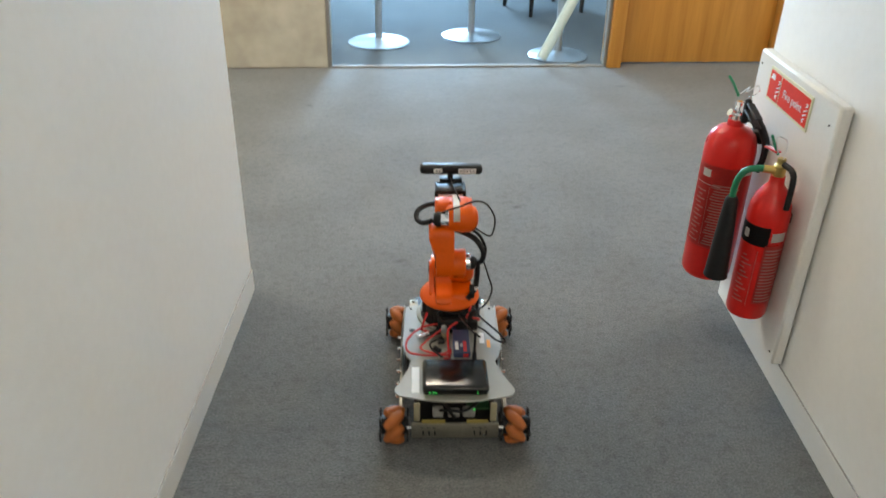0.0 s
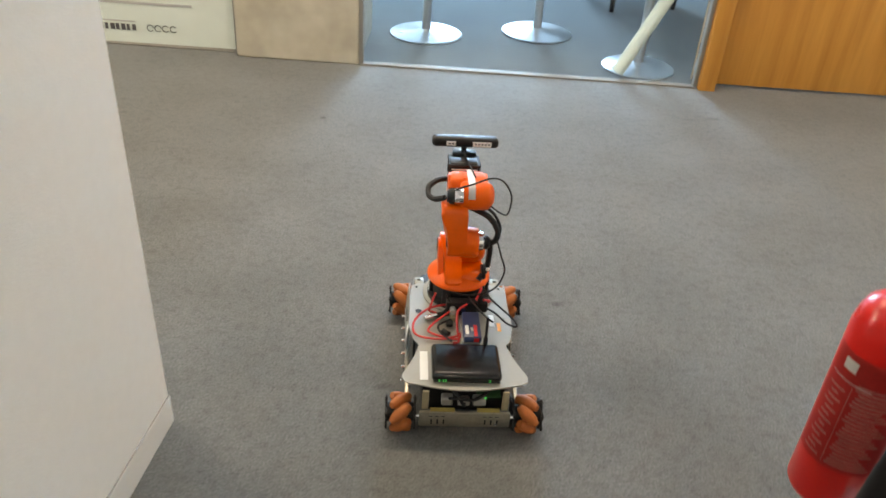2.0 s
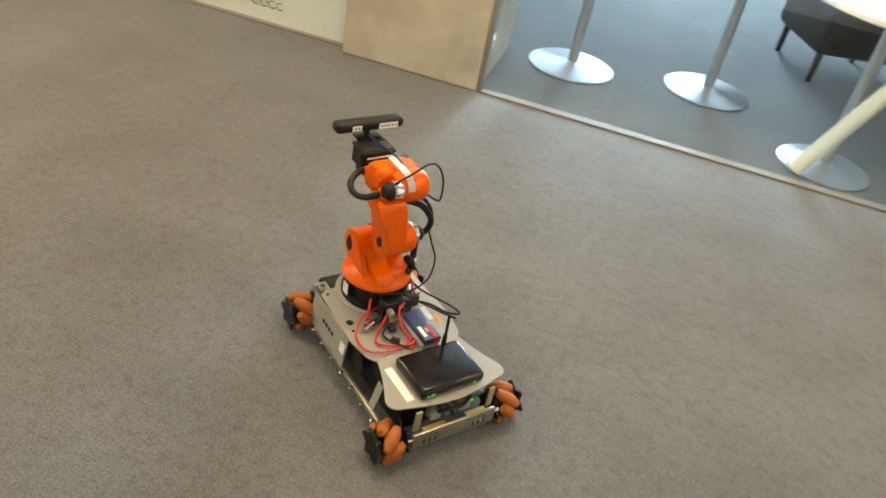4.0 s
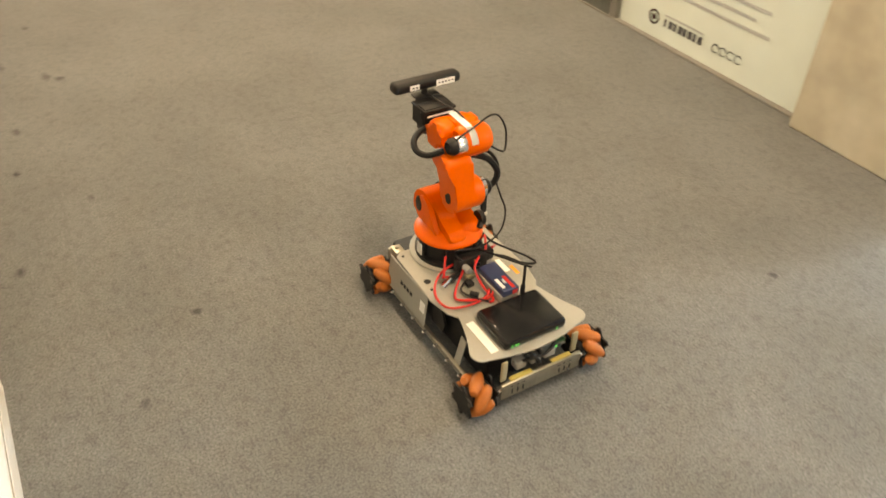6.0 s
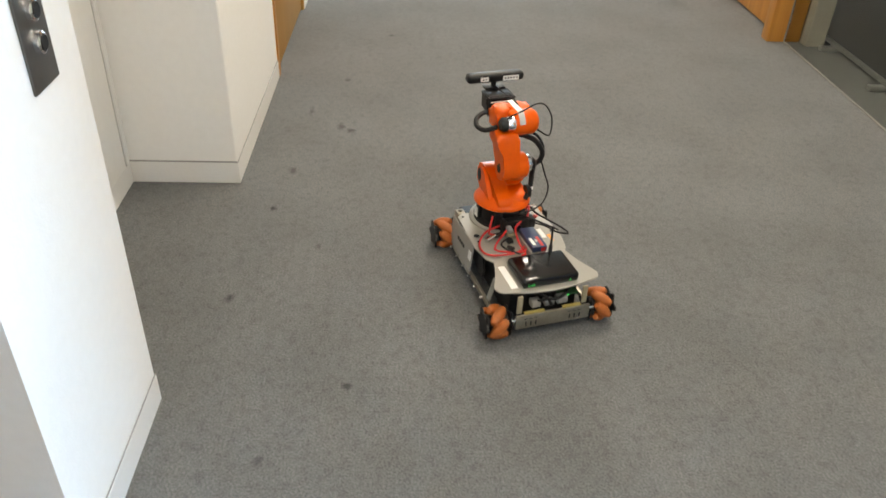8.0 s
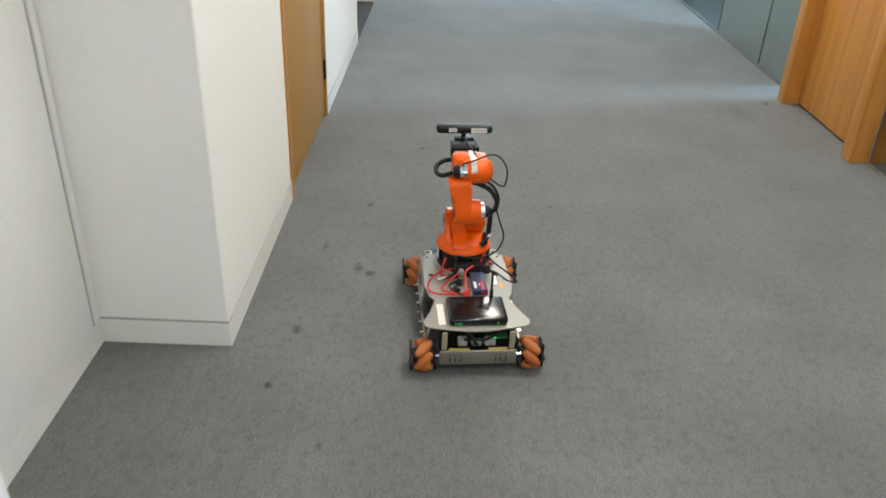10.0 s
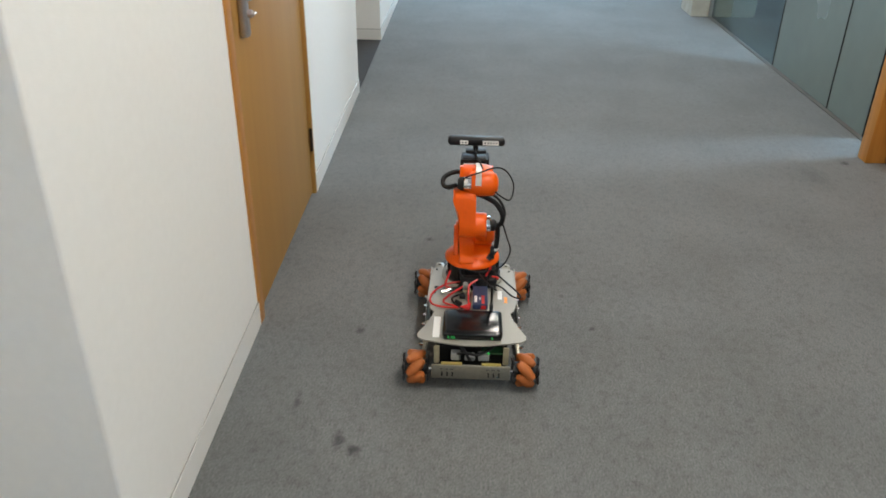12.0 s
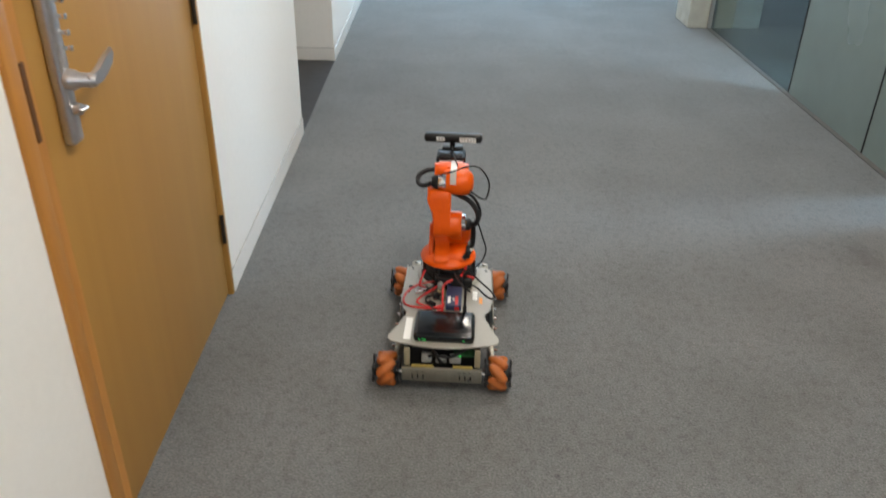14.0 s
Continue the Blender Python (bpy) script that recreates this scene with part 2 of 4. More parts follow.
def tube(points, radius, seg=8, bm=None, smooth_steps=6):
    """A round tube along a smooth line through points."""
    pts = [Vector(p) for p in points]
    line = []
    for i in range(len(pts) - 1):
        p0, p1, p2, p3 = pts[max(i - 1, 0)], pts[i], pts[i + 1], pts[min(i + 2, len(pts) - 1)]
        for k in range(smooth_steps):
            t = k / smooth_steps
            line.append(0.5 * (2 * p1 + (p2 - p0) * t + (2 * p0 - 5 * p1 + 4 * p2 - p3) * t * t + (3 * p1 - p0 - 3 * p2 + p3) * t ** 3))
    line.append(pts[-1])
    own = bmesh.new()
    side, rings = None, []
    for i, p in enumerate(line):
        d = (line[min(i + 1, len(line) - 1)] - line[max(i - 1, 0)]).normalized()
        if side is None:
            side = d.orthogonal().normalized()
        side = (side - d * side.dot(d)).normalized()
        up = d.cross(side)
        rings.append([own.verts.new(p + radius * (side * math.cos(2 * math.pi * k / seg) + up * math.sin(2 * math.pi * k / seg))) for k in range(seg)])
    for a, b in zip(rings, rings[1:]):
        for k in range(seg):
            own.faces.new((a[k], a[(k + 1) % seg], b[(k + 1) % seg], b[k]))
    own.faces.new(rings[0]), own.faces.new(rings[-1])
    return join(bm, own) if bm else own


def prism(outline, z0, z1, bevel=0.0, bm=None):
    """An outline in x, y, raised from z0 to z1."""
    own = bmesh.new()
    low = [own.verts.new((x, y, z0)) for x, y in outline]
    top = [own.verts.new((x, y, z1)) for x, y in outline]
    k = len(outline)
    own.faces.new(low), own.faces.new(top)
    for i in range(k):
        own.faces.new((low[i], low[(i + 1) % k], top[(i + 1) % k], top[i]))
    if bevel:
        rims = [e for e in own.edges if abs(e.verts[0].co.z - e.verts[1].co.z) < 1e-6]
        bmesh.ops.bevel(own, geom=rims, offset=bevel, segments=3 if bevel > 0.004 else 1, affect="EDGES", profile=0.5)
    return join(bm, own) if bm else own


def structure(name, bm, mat, label, category):
    return tagged(part(name, bm, mat, smooth=False), label, category, kind="structure")


# ---------------------------------------------------------------- floor, ceiling and walls
bm = bmesh.new()
bmesh.ops.create_grid(bm, x_segments=1, y_segments=1, size=0.5, matrix=pose((WEST + EAST) / 2, (SOUTH + NORTH) / 2, 0) @ Matrix.Diagonal((EAST - WEST + 0.6, NORTH - SOUTH + 0.6, 1, 1)))
structure("floor", bm, CARPET, "flecked grey loop-pile carpet floor with worn stains", "floor")
structure("ceiling", box(WEST - 0.2, SOUTH - 0.2, H, EAST + 0.2, NORTH + 0.2, H + 0.15), CEIL, "plain white plastered ceiling", "ceiling")


def wall(name, x0, y0, x1, y1, z0=0.0, z1=H, mat=PAINT, label="smooth white painted plaster wall"):
    return structure(name, box(x0, y0, z0, x1, y1, z1, 0.004, 1), mat, label, "wall")


def askew(x, y):
    return (x + SKEW * (y - YN), y)


PASSAGE = pose(XR, YN, 0) @ pose(0, 0, 0, 0, 0, -math.degrees(math.atan(SKEW))) @ pose(-XR, -YN, 0)
structure("wall_passage_west", prism([(LC, YN), (XL, YN), askew(XL, SOUTH - 0.1), (LC, SOUTH - 0.1)], 0, H, 0.003), PAINT, "smooth white painted plaster wall", "wall")
structure("wall_passage_east", prism([askew(XR, 2.33), (XR + 0.5, 2.33), (XR + 0.5, SOUTH - 0.1), askew(XR, SOUTH - 0.1)], 0, H, 0.003), PAINT, "smooth white painted plaster wall", "wall")
wall("wall_corridor_south_east", XR + 0.49, 2.13, EAST, 2.33)
wall("wall_recess_back", BK, REC - 0.2, LC, REC)
wall("wall_recess_side", DN, REC - 0.2, BK, YN)
wall("wall_corridor_south", EN, 0.7, DF, YN)
wall("wall_over_door", DF, REC - 0.2, DN, YN, 2.09, H)
wall("wall_second_recess_back", B2, 0.5, EN, 0.7)
wall("wall_corridor_south_west", -10.4, 0.7, B2, YN)
wall("wall_south", LC, SOUTH - 0.2, XR + 0.5, SOUTH)
wall("wall_east", EAST, 2.13, EAST + 0.2, NORTH)
wall("wall_door_back", DF, REC - 0.4, DN, REC - 0.2)

RB = 7.4                         # back wall of the rooms west of the pillar
wall("wall_over_glazing", GE, YF - 0.02, EAST, YF + 0.1, 2.2, H)

# ---------------------------------------------------------------- rest of the shell
wall("wall_window_sill", -1.2, NORTH, EAST, NORTH + 0.2, 0, 0.35)
wall("wall_window_head", -1.2, NORTH, EAST, NORTH + 0.2, 2.5, H)
wall("wall_window_pier_west", -1.2, NORTH, -0.55, NORTH + 0.2, 0.35, 2.5)
wall("wall_window_pier_east", 0.8, NORTH, EAST, NORTH + 0.2, 0.35, 2.5)
wall("wall_room_partition", -1.32, 5.75, -1.2, NORTH + 0.2)
wall("wall_west_rooms_back", GE, RB, -1.32, RB + 0.15, label="dim grey painted wall behind the glazing")
wall("wall_room_divider", -4.92, YF + 0.17, -4.84, RB)
wall("wall_end_return", -10.5, 2.42 - 0.6, -10.4, YN)
wall("wall_far_side", WEST, 5.35, GE - 0.35, 5.5)
wall("wall_far_south", WEST, 1.62, -10.5, 1.82)
wall("wall_west_sill", WEST - 0.2, 1.62, WEST, 5.5, 0, 0.15)
wall("wall_west_head", WEST - 0.2, 1.62, WEST, 5.5, 2.45, H)


def skirting(name, x0, y0, x1, y1, h=0.082, gap=0.0035):
    ob = structure(name, box(x0, y0, 0, x1, y1, h, 0.001, 1), SKIRT, "white gloss painted skirting board, nearly flush", "skirting")
    # the gap's shade is a grey strip laid on top of the board
    part("shadow_line", box(x0 + 0.001, y0 + 0.001, h, x1 - 0.001, y1 - 0.001, h + gap), GAP, ob, "thin dark strip drawn as the shadow line above the board", smooth=False)
    return ob


# grey that stands in for the shade in narrow gaps
GAP = material("shadow_gap_strip", (0.33, 0.32, 0.3), 0.7, var=0.1)
T = 0.004
for name, x0, y1 in (("baseboard_passage_west", XL - 0.01, YN + T), ("baseboard_passage_east", XR - T, 2.33)):
    ob = skirting(name, x0, SOUTH, x0 + T + 0.01, y1)
    ob.matrix_basis = pose(x0, YN, 0) @ pose(0, 0, 0, 0, 0, -math.degrees(math.atan(SKEW))) @ pose(-x0, -YN, 0)
skirting("baseboard_call_panel", LC - T, YN, XL - 0.002, YN + T)
skirting("baseboard_recess", BK, REC, LC, REC + T)
skirting("baseboard_recess_side", BK, REC + T, BK + T, YN + T, gap=0.006)
skirting("baseboard_south_a", DN, YN, BK, YN + T)
skirting("baseboard_south_b", EN - T, YN, DF, YN + T)
skirting("baseboard_second_recess", B2, 0.7 + T, B2 + T, YN + T)
skirting("baseboard_south_c", -10.4, YN, B2, YN + T)

# thin darker sheet over the floor of the second recess
DARKFLOOR = material("dark_grey_floor", (0.06, 0.06, 0.062), 0.9, var=0.2, scale=12, fine=140, spec=0.2)
structure("floor_recess", box(B2 + 0.005, 0.705, 0.001, EN - 0.005, YN, 0.005), DARKFLOOR, "thin darker grey sheet over the recess floor", "floor")

# pillars
structure("pillar_concrete", box(PL, YF + 0.004, 0, GL, YF + 0.64, H, 0.008), CONCRETE, "bare board-marked concrete pillar with tan stains", "pillar")
structure("pillar_concrete_west", box(GE - 0.36, YF - 0.06, 0, GE, YF + 0.5, H, 0.01), CONCRETE, "bare concrete pillar at the end of the glazing", "pillar")
structure("pillar_concrete_door", box(-3.946, YF + 0.165, 0, -3.875, YF + 0.27, H, 0.006), CONCRETE, "bare concrete pillar behind the door frame", "pillar")


# ---------------------------------------------------------------- glazing
CHANNEL = material("grey_channel", (0.2, 0.19, 0.175), 0.7, 0.0, var=0.08, scale=15)

DARKCHANNEL = material("dark_channel", (0.09, 0.09, 0.085), 0.7, var=0.1)


def glazing(name, x0, x1, glass, label, joints=(), sill=0.009, ends=(0.022, 0.022), back=0.0, edge=None, slim=False):
    th = tagged(new(name), label, "glazed partition", kind="structure")
    y0, y1 = YF + back + 0.003, YF + back + (0.02 if slim else 0.058)
    gy = y0 + 0.002 if slim else YF + back + 0.03
    edge = edge or CHANNEL
    part("sill_channel", box(x0, y0, 0, x1, y1, sill, min(0.004, sill / 3)), edge, th, "slim metal floor channel")
    part("head_channel", box(x0, y0, 2.16, x1, y1, 2.2, 0.004), edge, th)
    if ends[0]:
        part("jamb", box(x0, y0, sill, x0 + ends[0], y1, 2.16, 0.003), CHANNEL, th)
    if ends[1]:
        part("jamb", box(x1 - ends[1], y0, sill, x1, y1, 2.16, 0.003), CHANNEL, th)
    edges = [x0 + ends[0], *joints, x1 - ends[1]]
    for a, b in zip(edges, edges[1:]):
        g = part("pane", box(a + 0.004, gy, sill - 0.005, b - 0.004, gy + 0.012, 2.165), glass[edges.index(a)] if isinstance(glass, list) else glass, th, smooth=False)
        g.visible_shadow = g.data.materials[0] not in (GLASS, TEAL, DIMMING)
    for j in joints:
        part("joint_seal", box(j - 0.004, YF + back + 0.026, sill, j + 0.004, YF + back + 0.046, 2.16), BLACK, th, "dark silicone joint")
    return th


glazing("window_1", GL, FL, GLASS, "clear full-height glass partition in a slim metal frame")
glazing("window_2", FR, EAST, GLASS, "clear full-height glass partition beside the door", joints=(3.9,))
glazing("window_3", PANEL, PL, POSTER, "white printed film panel in the glass partition", back=0.06)
glazing("window_4", F2N, PANEL, DIMMING, "glass partition tinted dark for the dim room, stored boxes behind it", ends=(0.01, 0.02), back=0.06, slim=True)
glazing("window_5", GE, F2F, [TEAL, FROST, FROST, TEAL], "grey-green glass partition of frosted and tinted panes", joints=(J2, J1, -5.2), back=0.085, sill=0.006, edge=DARKCHANNEL)

# printing on the film panel
INK = material("grey_ink", (0.07, 0.07, 0.08), 0.5)
PALE_INK = material("pale_ink", (0.36, 0.38, 0.39), 0.5)
MAROON = material("maroon_ink", (0.16, 0.03, 0.05), 0.5)


def flat(name, x0, z0, x1, z1, y, mat, parent, label=""):
    return part(name, box(x0, y - 0.0015, z0, x1, y, z1), mat, parent, label, smooth=False)


notice = thing("panel_print", "dark lettering bars and round emblem printed on white film", "printed notice")
PY = YF + 0.089
notice.location = (-0.018, 0, -0.07)
bm = bmesh.new()
for cx, cz, r0, r1 in ((-2.02, 0.165, 0.024, 0.032), (-2.02, 0.165, 0.0, 0.013)):
    n = 28
    ring = [[bm.verts.new((cx + r * math.cos(2 * math.pi * i / n), PY - 0.001, cz + r * math.sin(2 * math.pi * i / n))) for i in range(n)] for r in (max(r0, 0.001), r1)]
    for i in range(n):
        bm.faces.new((ring[0][i], ring[0][(i + 1) % n], ring[1][(i + 1) % n], ring[1][i]))
bmesh.ops.solidify(bm, geom=bm.faces[:], thickness=0.001)
part("emblem", bm, MAROON, notice, "small round dark emblem", smooth=False)
for i, w in enumerate((0.012, 0.022, 0.016, 0.024, 0.018, 0.022, 0.016, 0.02)):
    flat("letter_bar", -1.955 + i * 0.029, 0.145, -1.955 + i * 0.029 + w, 0.178, PY, INK, notice)
flat("letter_bar", -1.955, 0.19, -1.73, 0.197, PY, PALE_INK, notice)
for i in range(4):
    c = -1.655 + i * 0.041
    bm = bmesh.new()
    n = 20
    a0, a1 = (0.6, 5.7) if i > 1 else (0.0, 5.6)
    ring = [[bm.verts.new((c + r * math.cos(a0 + (a1 - a0) * k / n), PY - 0.001, 0.163 + r * math.sin(a0 + (a1 - a0) * k / n))) for k in range(n + 1)] for r in (0.0145, 0.019)]
    for k in range(n):
        bm.faces.new((ring[0][k], ring[0][k + 1], ring[1][k + 1], ring[1][k]))
    bmesh.ops.solidify(bm, geom=bm.faces[:], thickness=0.001)
    part("letter_ring", bm, INK, notice, smooth=False)
for i, (a, b) in enumerate(((-1.98, -1.42), (-1.98, -1.5), (-1.98, -1.44), (-1.98, -1.62))):
    flat("letter_bar", a, 0.285 + i * 0.045, b, 0.299 + i * 0.045, PY, PALE_INK, notice)


# ---------------------------------------------------------------- oak doors in the glazed wall
def oak_door(name, x0, x1, label):
    th = tagged(new(name), label, "door", kind="structure")
    w = 0.085
    part("door_frame", box(x0, YF - 0.03, 0, x0 + w, YF + 0.16, 2.2, 0.004), OAK, th)
    part("door_frame", box(x1 - w, YF - 0.03, 0, x1, YF + 0.16, 2.2, 0.004), OAK, th)
    part("door_head", box(x0 + w, YF - 0.03, 2.1, x1 - w, YF + 0.16, 2.2, 0.004), OAK, th)
    part("stop_bead", box(x0 + w, YF + 0.115, 0.01, x0 + w + 0.014, YF + 0.15, 2.1, 0.002), OAK, th)
    part("stop_bead", box(x1 - w - 0.014, YF + 0.115, 0.01, x1 - w, YF + 0.15, 2.1, 0.002), OAK, th)
    part("door_leaf", box(x0 + w + 0.004, YF + 0.06, 0.012, x1 - w - 0.004, YF + 0.108, 2.096, 0.003), OAK, th, "warm oak veneered door leaf")
    return th


oak_door("door_1", FL, FR, "closed warm oak veneered door in an oak frame")
oak_door("door_2", F2F, F2N, "closed warm oak veneered door beside frosted glass")

# ---------------------------------------------------------------- brown door with the lever handle
door = tagged(new("door_3"), "closed brown wooden door with lever handle", "door", kind="structure")
part("door_frame", box(DN - 0.045, YN - 0.1, 0, DN, YN + 0.006, 2.09, 0.003), OAK, door, "orange-brown varnished frame")
part("door_frame", box(DF, YN - 0.1, 0, DF + 0.02, YN + 0.003, 2.09, 0.003), OAK2, door)
part("door_head", box(DF + 0.02, YN - 0.1, 2.05, DN - 0.045, YN + 0.004, 2.09, 0.003), OAK2, door)
part("door_leaf", box(DF + 0.023, YN - 0.06, 0.008, DN - 0.048, YN - 0.012, 2.045, 0.003), OAK2, door)
part("edge_strip", box(DN - 0.1, YN - 0.013, 0.008, DN - 0.05, YN - 0.0095, 2.045), OAK, door, "lighter edge strip of the leaf")
SATIN = material("satin_steel", (0.55, 0.54, 0.55), 0.32, 0.85, var=0.08, scale=15)
LX = -3.476                      # middle of the lock
plate = part("lock_plate", box(LX - 0.02, YN - 0.011, 0.878, LX + 0.02, YN + 0.014, 1.32, 0.009, 3), SATIN, door, "long satin steel lock plate with code buttons")
for i in range(8):
    part("code_button", lathe([(0.0, 0.017), (0.0055, 0.016), (0.006, 0.012), (0.004, 0.011), (0.004, 0)], 12, pose(LX - 0.009, YN + 0.013, 1.055 + i * 0.028, -90)), CHROME, plate, "small chrome code button")
bm = lathe([(0, 0.016), (0.011, 0.014), (0.012, 0)], 18, pose(LX, YN + 0.013, 0.945, -90))
box(LX - 0.015, YN + 0.026, 0.941, LX + 0.012, YN + 0.036, 0.949, 0.003, 1, bm)
part("thumb_turn", bm, SATIN, plate, "small steel thumb turn")
bm = lathe([(0.02, 0), (0.019, 0.014), (0.014, 0.022), (0.0125, 0.05), (0.009, 0.055), (0, 0.055)], 22, pose(LX, YN + 0.012, 1.0, -90))
blade = [(LX + 0.012, 0.989), (LX + 0.012, 1.011), (LX - 0.03, 1.013), (LX - 0.065, 1.02), (LX - 0.1, 1.034), (LX - 0.103, 1.022), (LX - 0.092, 1.004), (LX - 0.06, 0.992), (LX - 0.03, 0.988)]
join(bm, moved(prism(blade, -0.063, -0.052, 0.0035), pose(0, YN, 0, 90)))
part("lever_handle", bm, SATIN, door, "flat curved satin steel lever handle")
RECESS = material("dark_slot", (0.12, 0.05, 0.015), 0.6)
part("keep_plate", box(DN - 0.085, YN - 0.0095, 0.92, DN - 0.072, YN - 0.007, 1.06), RECESS, door, "dark strike slot")
HINGE = material("dark_hinge", (0.05, 0.04, 0.03), 0.4, 0.7)
for hz in (0.2, 0.9, 1.75):
    part("hinge", lathe([(0.0065, 0), (0.0065, 0.1)], 14, pose(DF + 0.024, YN - 0.002, hz)), HINGE, door, "dark steel butt hinge")

# ---------------------------------------------------------------- flush riser door in the recess
riser = tagged(new("door_4"), "closed flush white riser cupboard door in the recess", "door", kind="structure")
part("door_leaf", box(-2.221, REC, 0.086, LC - 0.1, REC + 0.008, 2.3, 0.002), PAINT, riser)
# no real gap: its shade is coloured onto a raised strip
part("shadow_gap", box(-2.236, REC, 0.086, -2.222, REC + 0.003, 2.3), GAP, riser, "thin dark strip drawn as the shadow gap along the door")
part("door_frame", box(BK + 0.012, REC, 0.086, -2.236, REC + 0.01, 2.3, 0.002), PAINT, riser)

# lift call panel
panel = thing("lift_call_panel", "dark steel lift call plate with two round buttons", "lift button panel")
DSTEEL = material("dark_brushed_steel", (0.16, 0.155, 0.145), 0.4, 0.8, var=0.08, scale=20)
part("face_plate", box(-1.058, YN, 0.897, -0.958, YN + 0.006, 1.25, 0.002), DSTEEL, panel)
for bz in (0.972, 1.026):
    b = part("button", lathe([(0.0, 0.012), (0.012, 0.0125), (0.014, 0.010), (0.014, 0)], 24, pose(-1.009, YN + 0.005, bz, -90)), BLACK, panel)
    part("button_ring", lathe([(0.0145, 0), (0.0145, 0.011), (0.0185, 0.009), (0.0195, 0)], 28, pose(-1.009, YN + 0.005, bz, -90)), CHROME, b, "bright steel button ring")

# ---------------------------------------------------------------- fire point
RED = material("extinguisher_red", (0.66, 0.011, 0.008), 0.3, var=0.05, scale=6, coat=0.25, spec=0.35)
LABELRED = material("label_red", (0.58, 0.035, 0.03), 0.45, var=0.12, scale=30)
LABELPALE = material("label_print", (0.62, 0.27, 0.25), 0.5, var=0.15, scale=60)
WHITE = material("white_plastic", (0.78, 0.78, 0.76), 0.4, var=0.03)
BRASS = material("brass", (0.62, 0.45, 0.16), 0.3, 0.9, var=0.08)
GREEN = material("green_tape", (0.0, 0.19, 0.09), 0.45)
CREAM = material("photoluminescent_cream", (0.72, 0.72, 0.5), 0.5)
SIGNRED = material("sign_red", (0.74, 0.035, 0.012), 0.6, spec=0.2)
BX = XR - 0.038
board = thing("fire_point_board", "white painted backing board with chamfered edges on the wall", "backing board", PASSAGE)
part("board_panel", box(BX, 1.79, 0.1, XR - T, 2.322, 0.858, 0.006, 1), SKIRT, board)
for sy, sz in ((1.815, 0.13), (1.825, 0.8), (2.295, 0.82)):
    part("screw", lathe([(0.003, 0), (0.003, 0.002), (0, 0.002)], 12, pose(BX, sy, sz, 0, -90)), HINGE, board)

sign = thing("fire_point_sign", "red and white fire point safety sign", "safety sign", PASSAGE)
part("sign_plate", box(BX - 0.003, 1.932, 0.742, BX, 2.217, 0.835), CREAM, sign, smooth=False)
part("sign_field", box(BX - 0.0045, 1.940, 0.750, BX - 0.003, 2.129, 0.827), SIGNRED, sign, smooth=False)
part("sign_field", box(BX - 0.0045, 2.137, 0.750, BX - 0.003, 2.209, 0.827), SIGNRED, sign, smooth=False)
font = bpy.data.curves.new("lettering", "FONT")
font.body, font.size, font.extrude, font.align_x, font.align_y = "Fire point", 0.032, 0.0006, "CENTER", "CENTER"
letters = new("lettering", font)
letters.parent = sign
letters.data.materials.append(WHITE)
letters.matrix_basis = Matrix(((0, 0, -1, BX - 0.0048), (-1, 0, 0, 2.042), (0, 1, 0, 0.788), (0, 0, 0, 1)))


def flame(cy, cz, s):
    bm = bmesh.new()
    for k in range(4):
        a = [(cy - s * 0.5 + s * 0.3 * math.sin(u * 2.2 + k), cz - s * 0.9 + k * s * 0.45 + u * s * 0.2) for u in (0, 0.5, 1, 1.5)]
        tube([(BX - 0.0048, y, z) for y, z in a], s * 0.07, 5, bm, 3)
    return bm


part("flame_mark", flame(2.159, 0.788, 0.03), WHITE, sign, "white flame pictogram")
part("flame_mark", flame(1.969, 0.788, 0.03), WHITE, sign)
part("helmet_mark", lathe([(0.014, 0), (0.013, 0.004), (0.010, 0.012), (0, 0.016)], 16, pose(BX - 0.0045, 2.187, 0.805) @ Matrix.Diagonal((0.08, 1, 1, 1))), WHITE, sign)


def arc_label(r, a0, a1, z0, z1, n=14):
    bm = bmesh.new()
    lo = [bm.verts.new((r * math.cos(radians(a0 + (a1 - a0) * i / n)), r * math.sin(radians(a0 + (a1 - a0) * i / n)), z0)) for i in range(n + 1)]
    hi = [bm.verts.new((v.co.x, v.co.y, z1)) for v in lo]
    for i in range(n):
        bm.faces.new((lo[i], lo[i + 1], hi[i + 1], hi[i]))
    bmesh.ops.solidify(bm, geom=bm.faces[:], thickness=-0.0006)
    return bm


# foam extinguisher: -x faces the passage, -y faces back along it
R1 = 0.08
foam = thing("foam_extinguisher", "large glossy red foam extinguisher with printed label", "fire extinguisher", PASSAGE @ pose(0.818, 2.185, 0.178) @ Matrix.Diagonal((0.93, 0.93, 0.95, 1)))
part("body", lathe([(0, 0.006), (0.07, 0), (R1 - 0.006, 0.004), (R1, 0.016), (R1, 0.44), (R1 - 0.004, 0.465), (0.067, 0.49), (0.048, 0.508), (0.026, 0.516), (0.024, 0.535), (0, 0.535)], 48), RED, foam)
lab = part("label", arc_label(R1 + 0.0008, 170, 300, 0.12, 0.4), LABELRED, foam, "red paper label with pale print")
for i in range(22):
    part("print_bar", arc_label(R1 + 0.0014, 226 + (i % 4) * 2, 290 - (i * 7) % 23, 0.132 + i * 0.0098, 0.1365 + i * 0.0098, 8), LABELPALE, lab)
for i in range(13):
    part("print_bar", arc_label(R1 + 0.0014, 184 + (i % 3) * 4, 214 - i % 2 * 8, 0.135 + i * 0.0145, 0.1395 + i * 0.0145, 8), LABELPALE, lab)
part("label_rule", arc_label(R1 + 0.0014, 221, 222, 0.13, 0.33, 2), LABELPALE, lab)
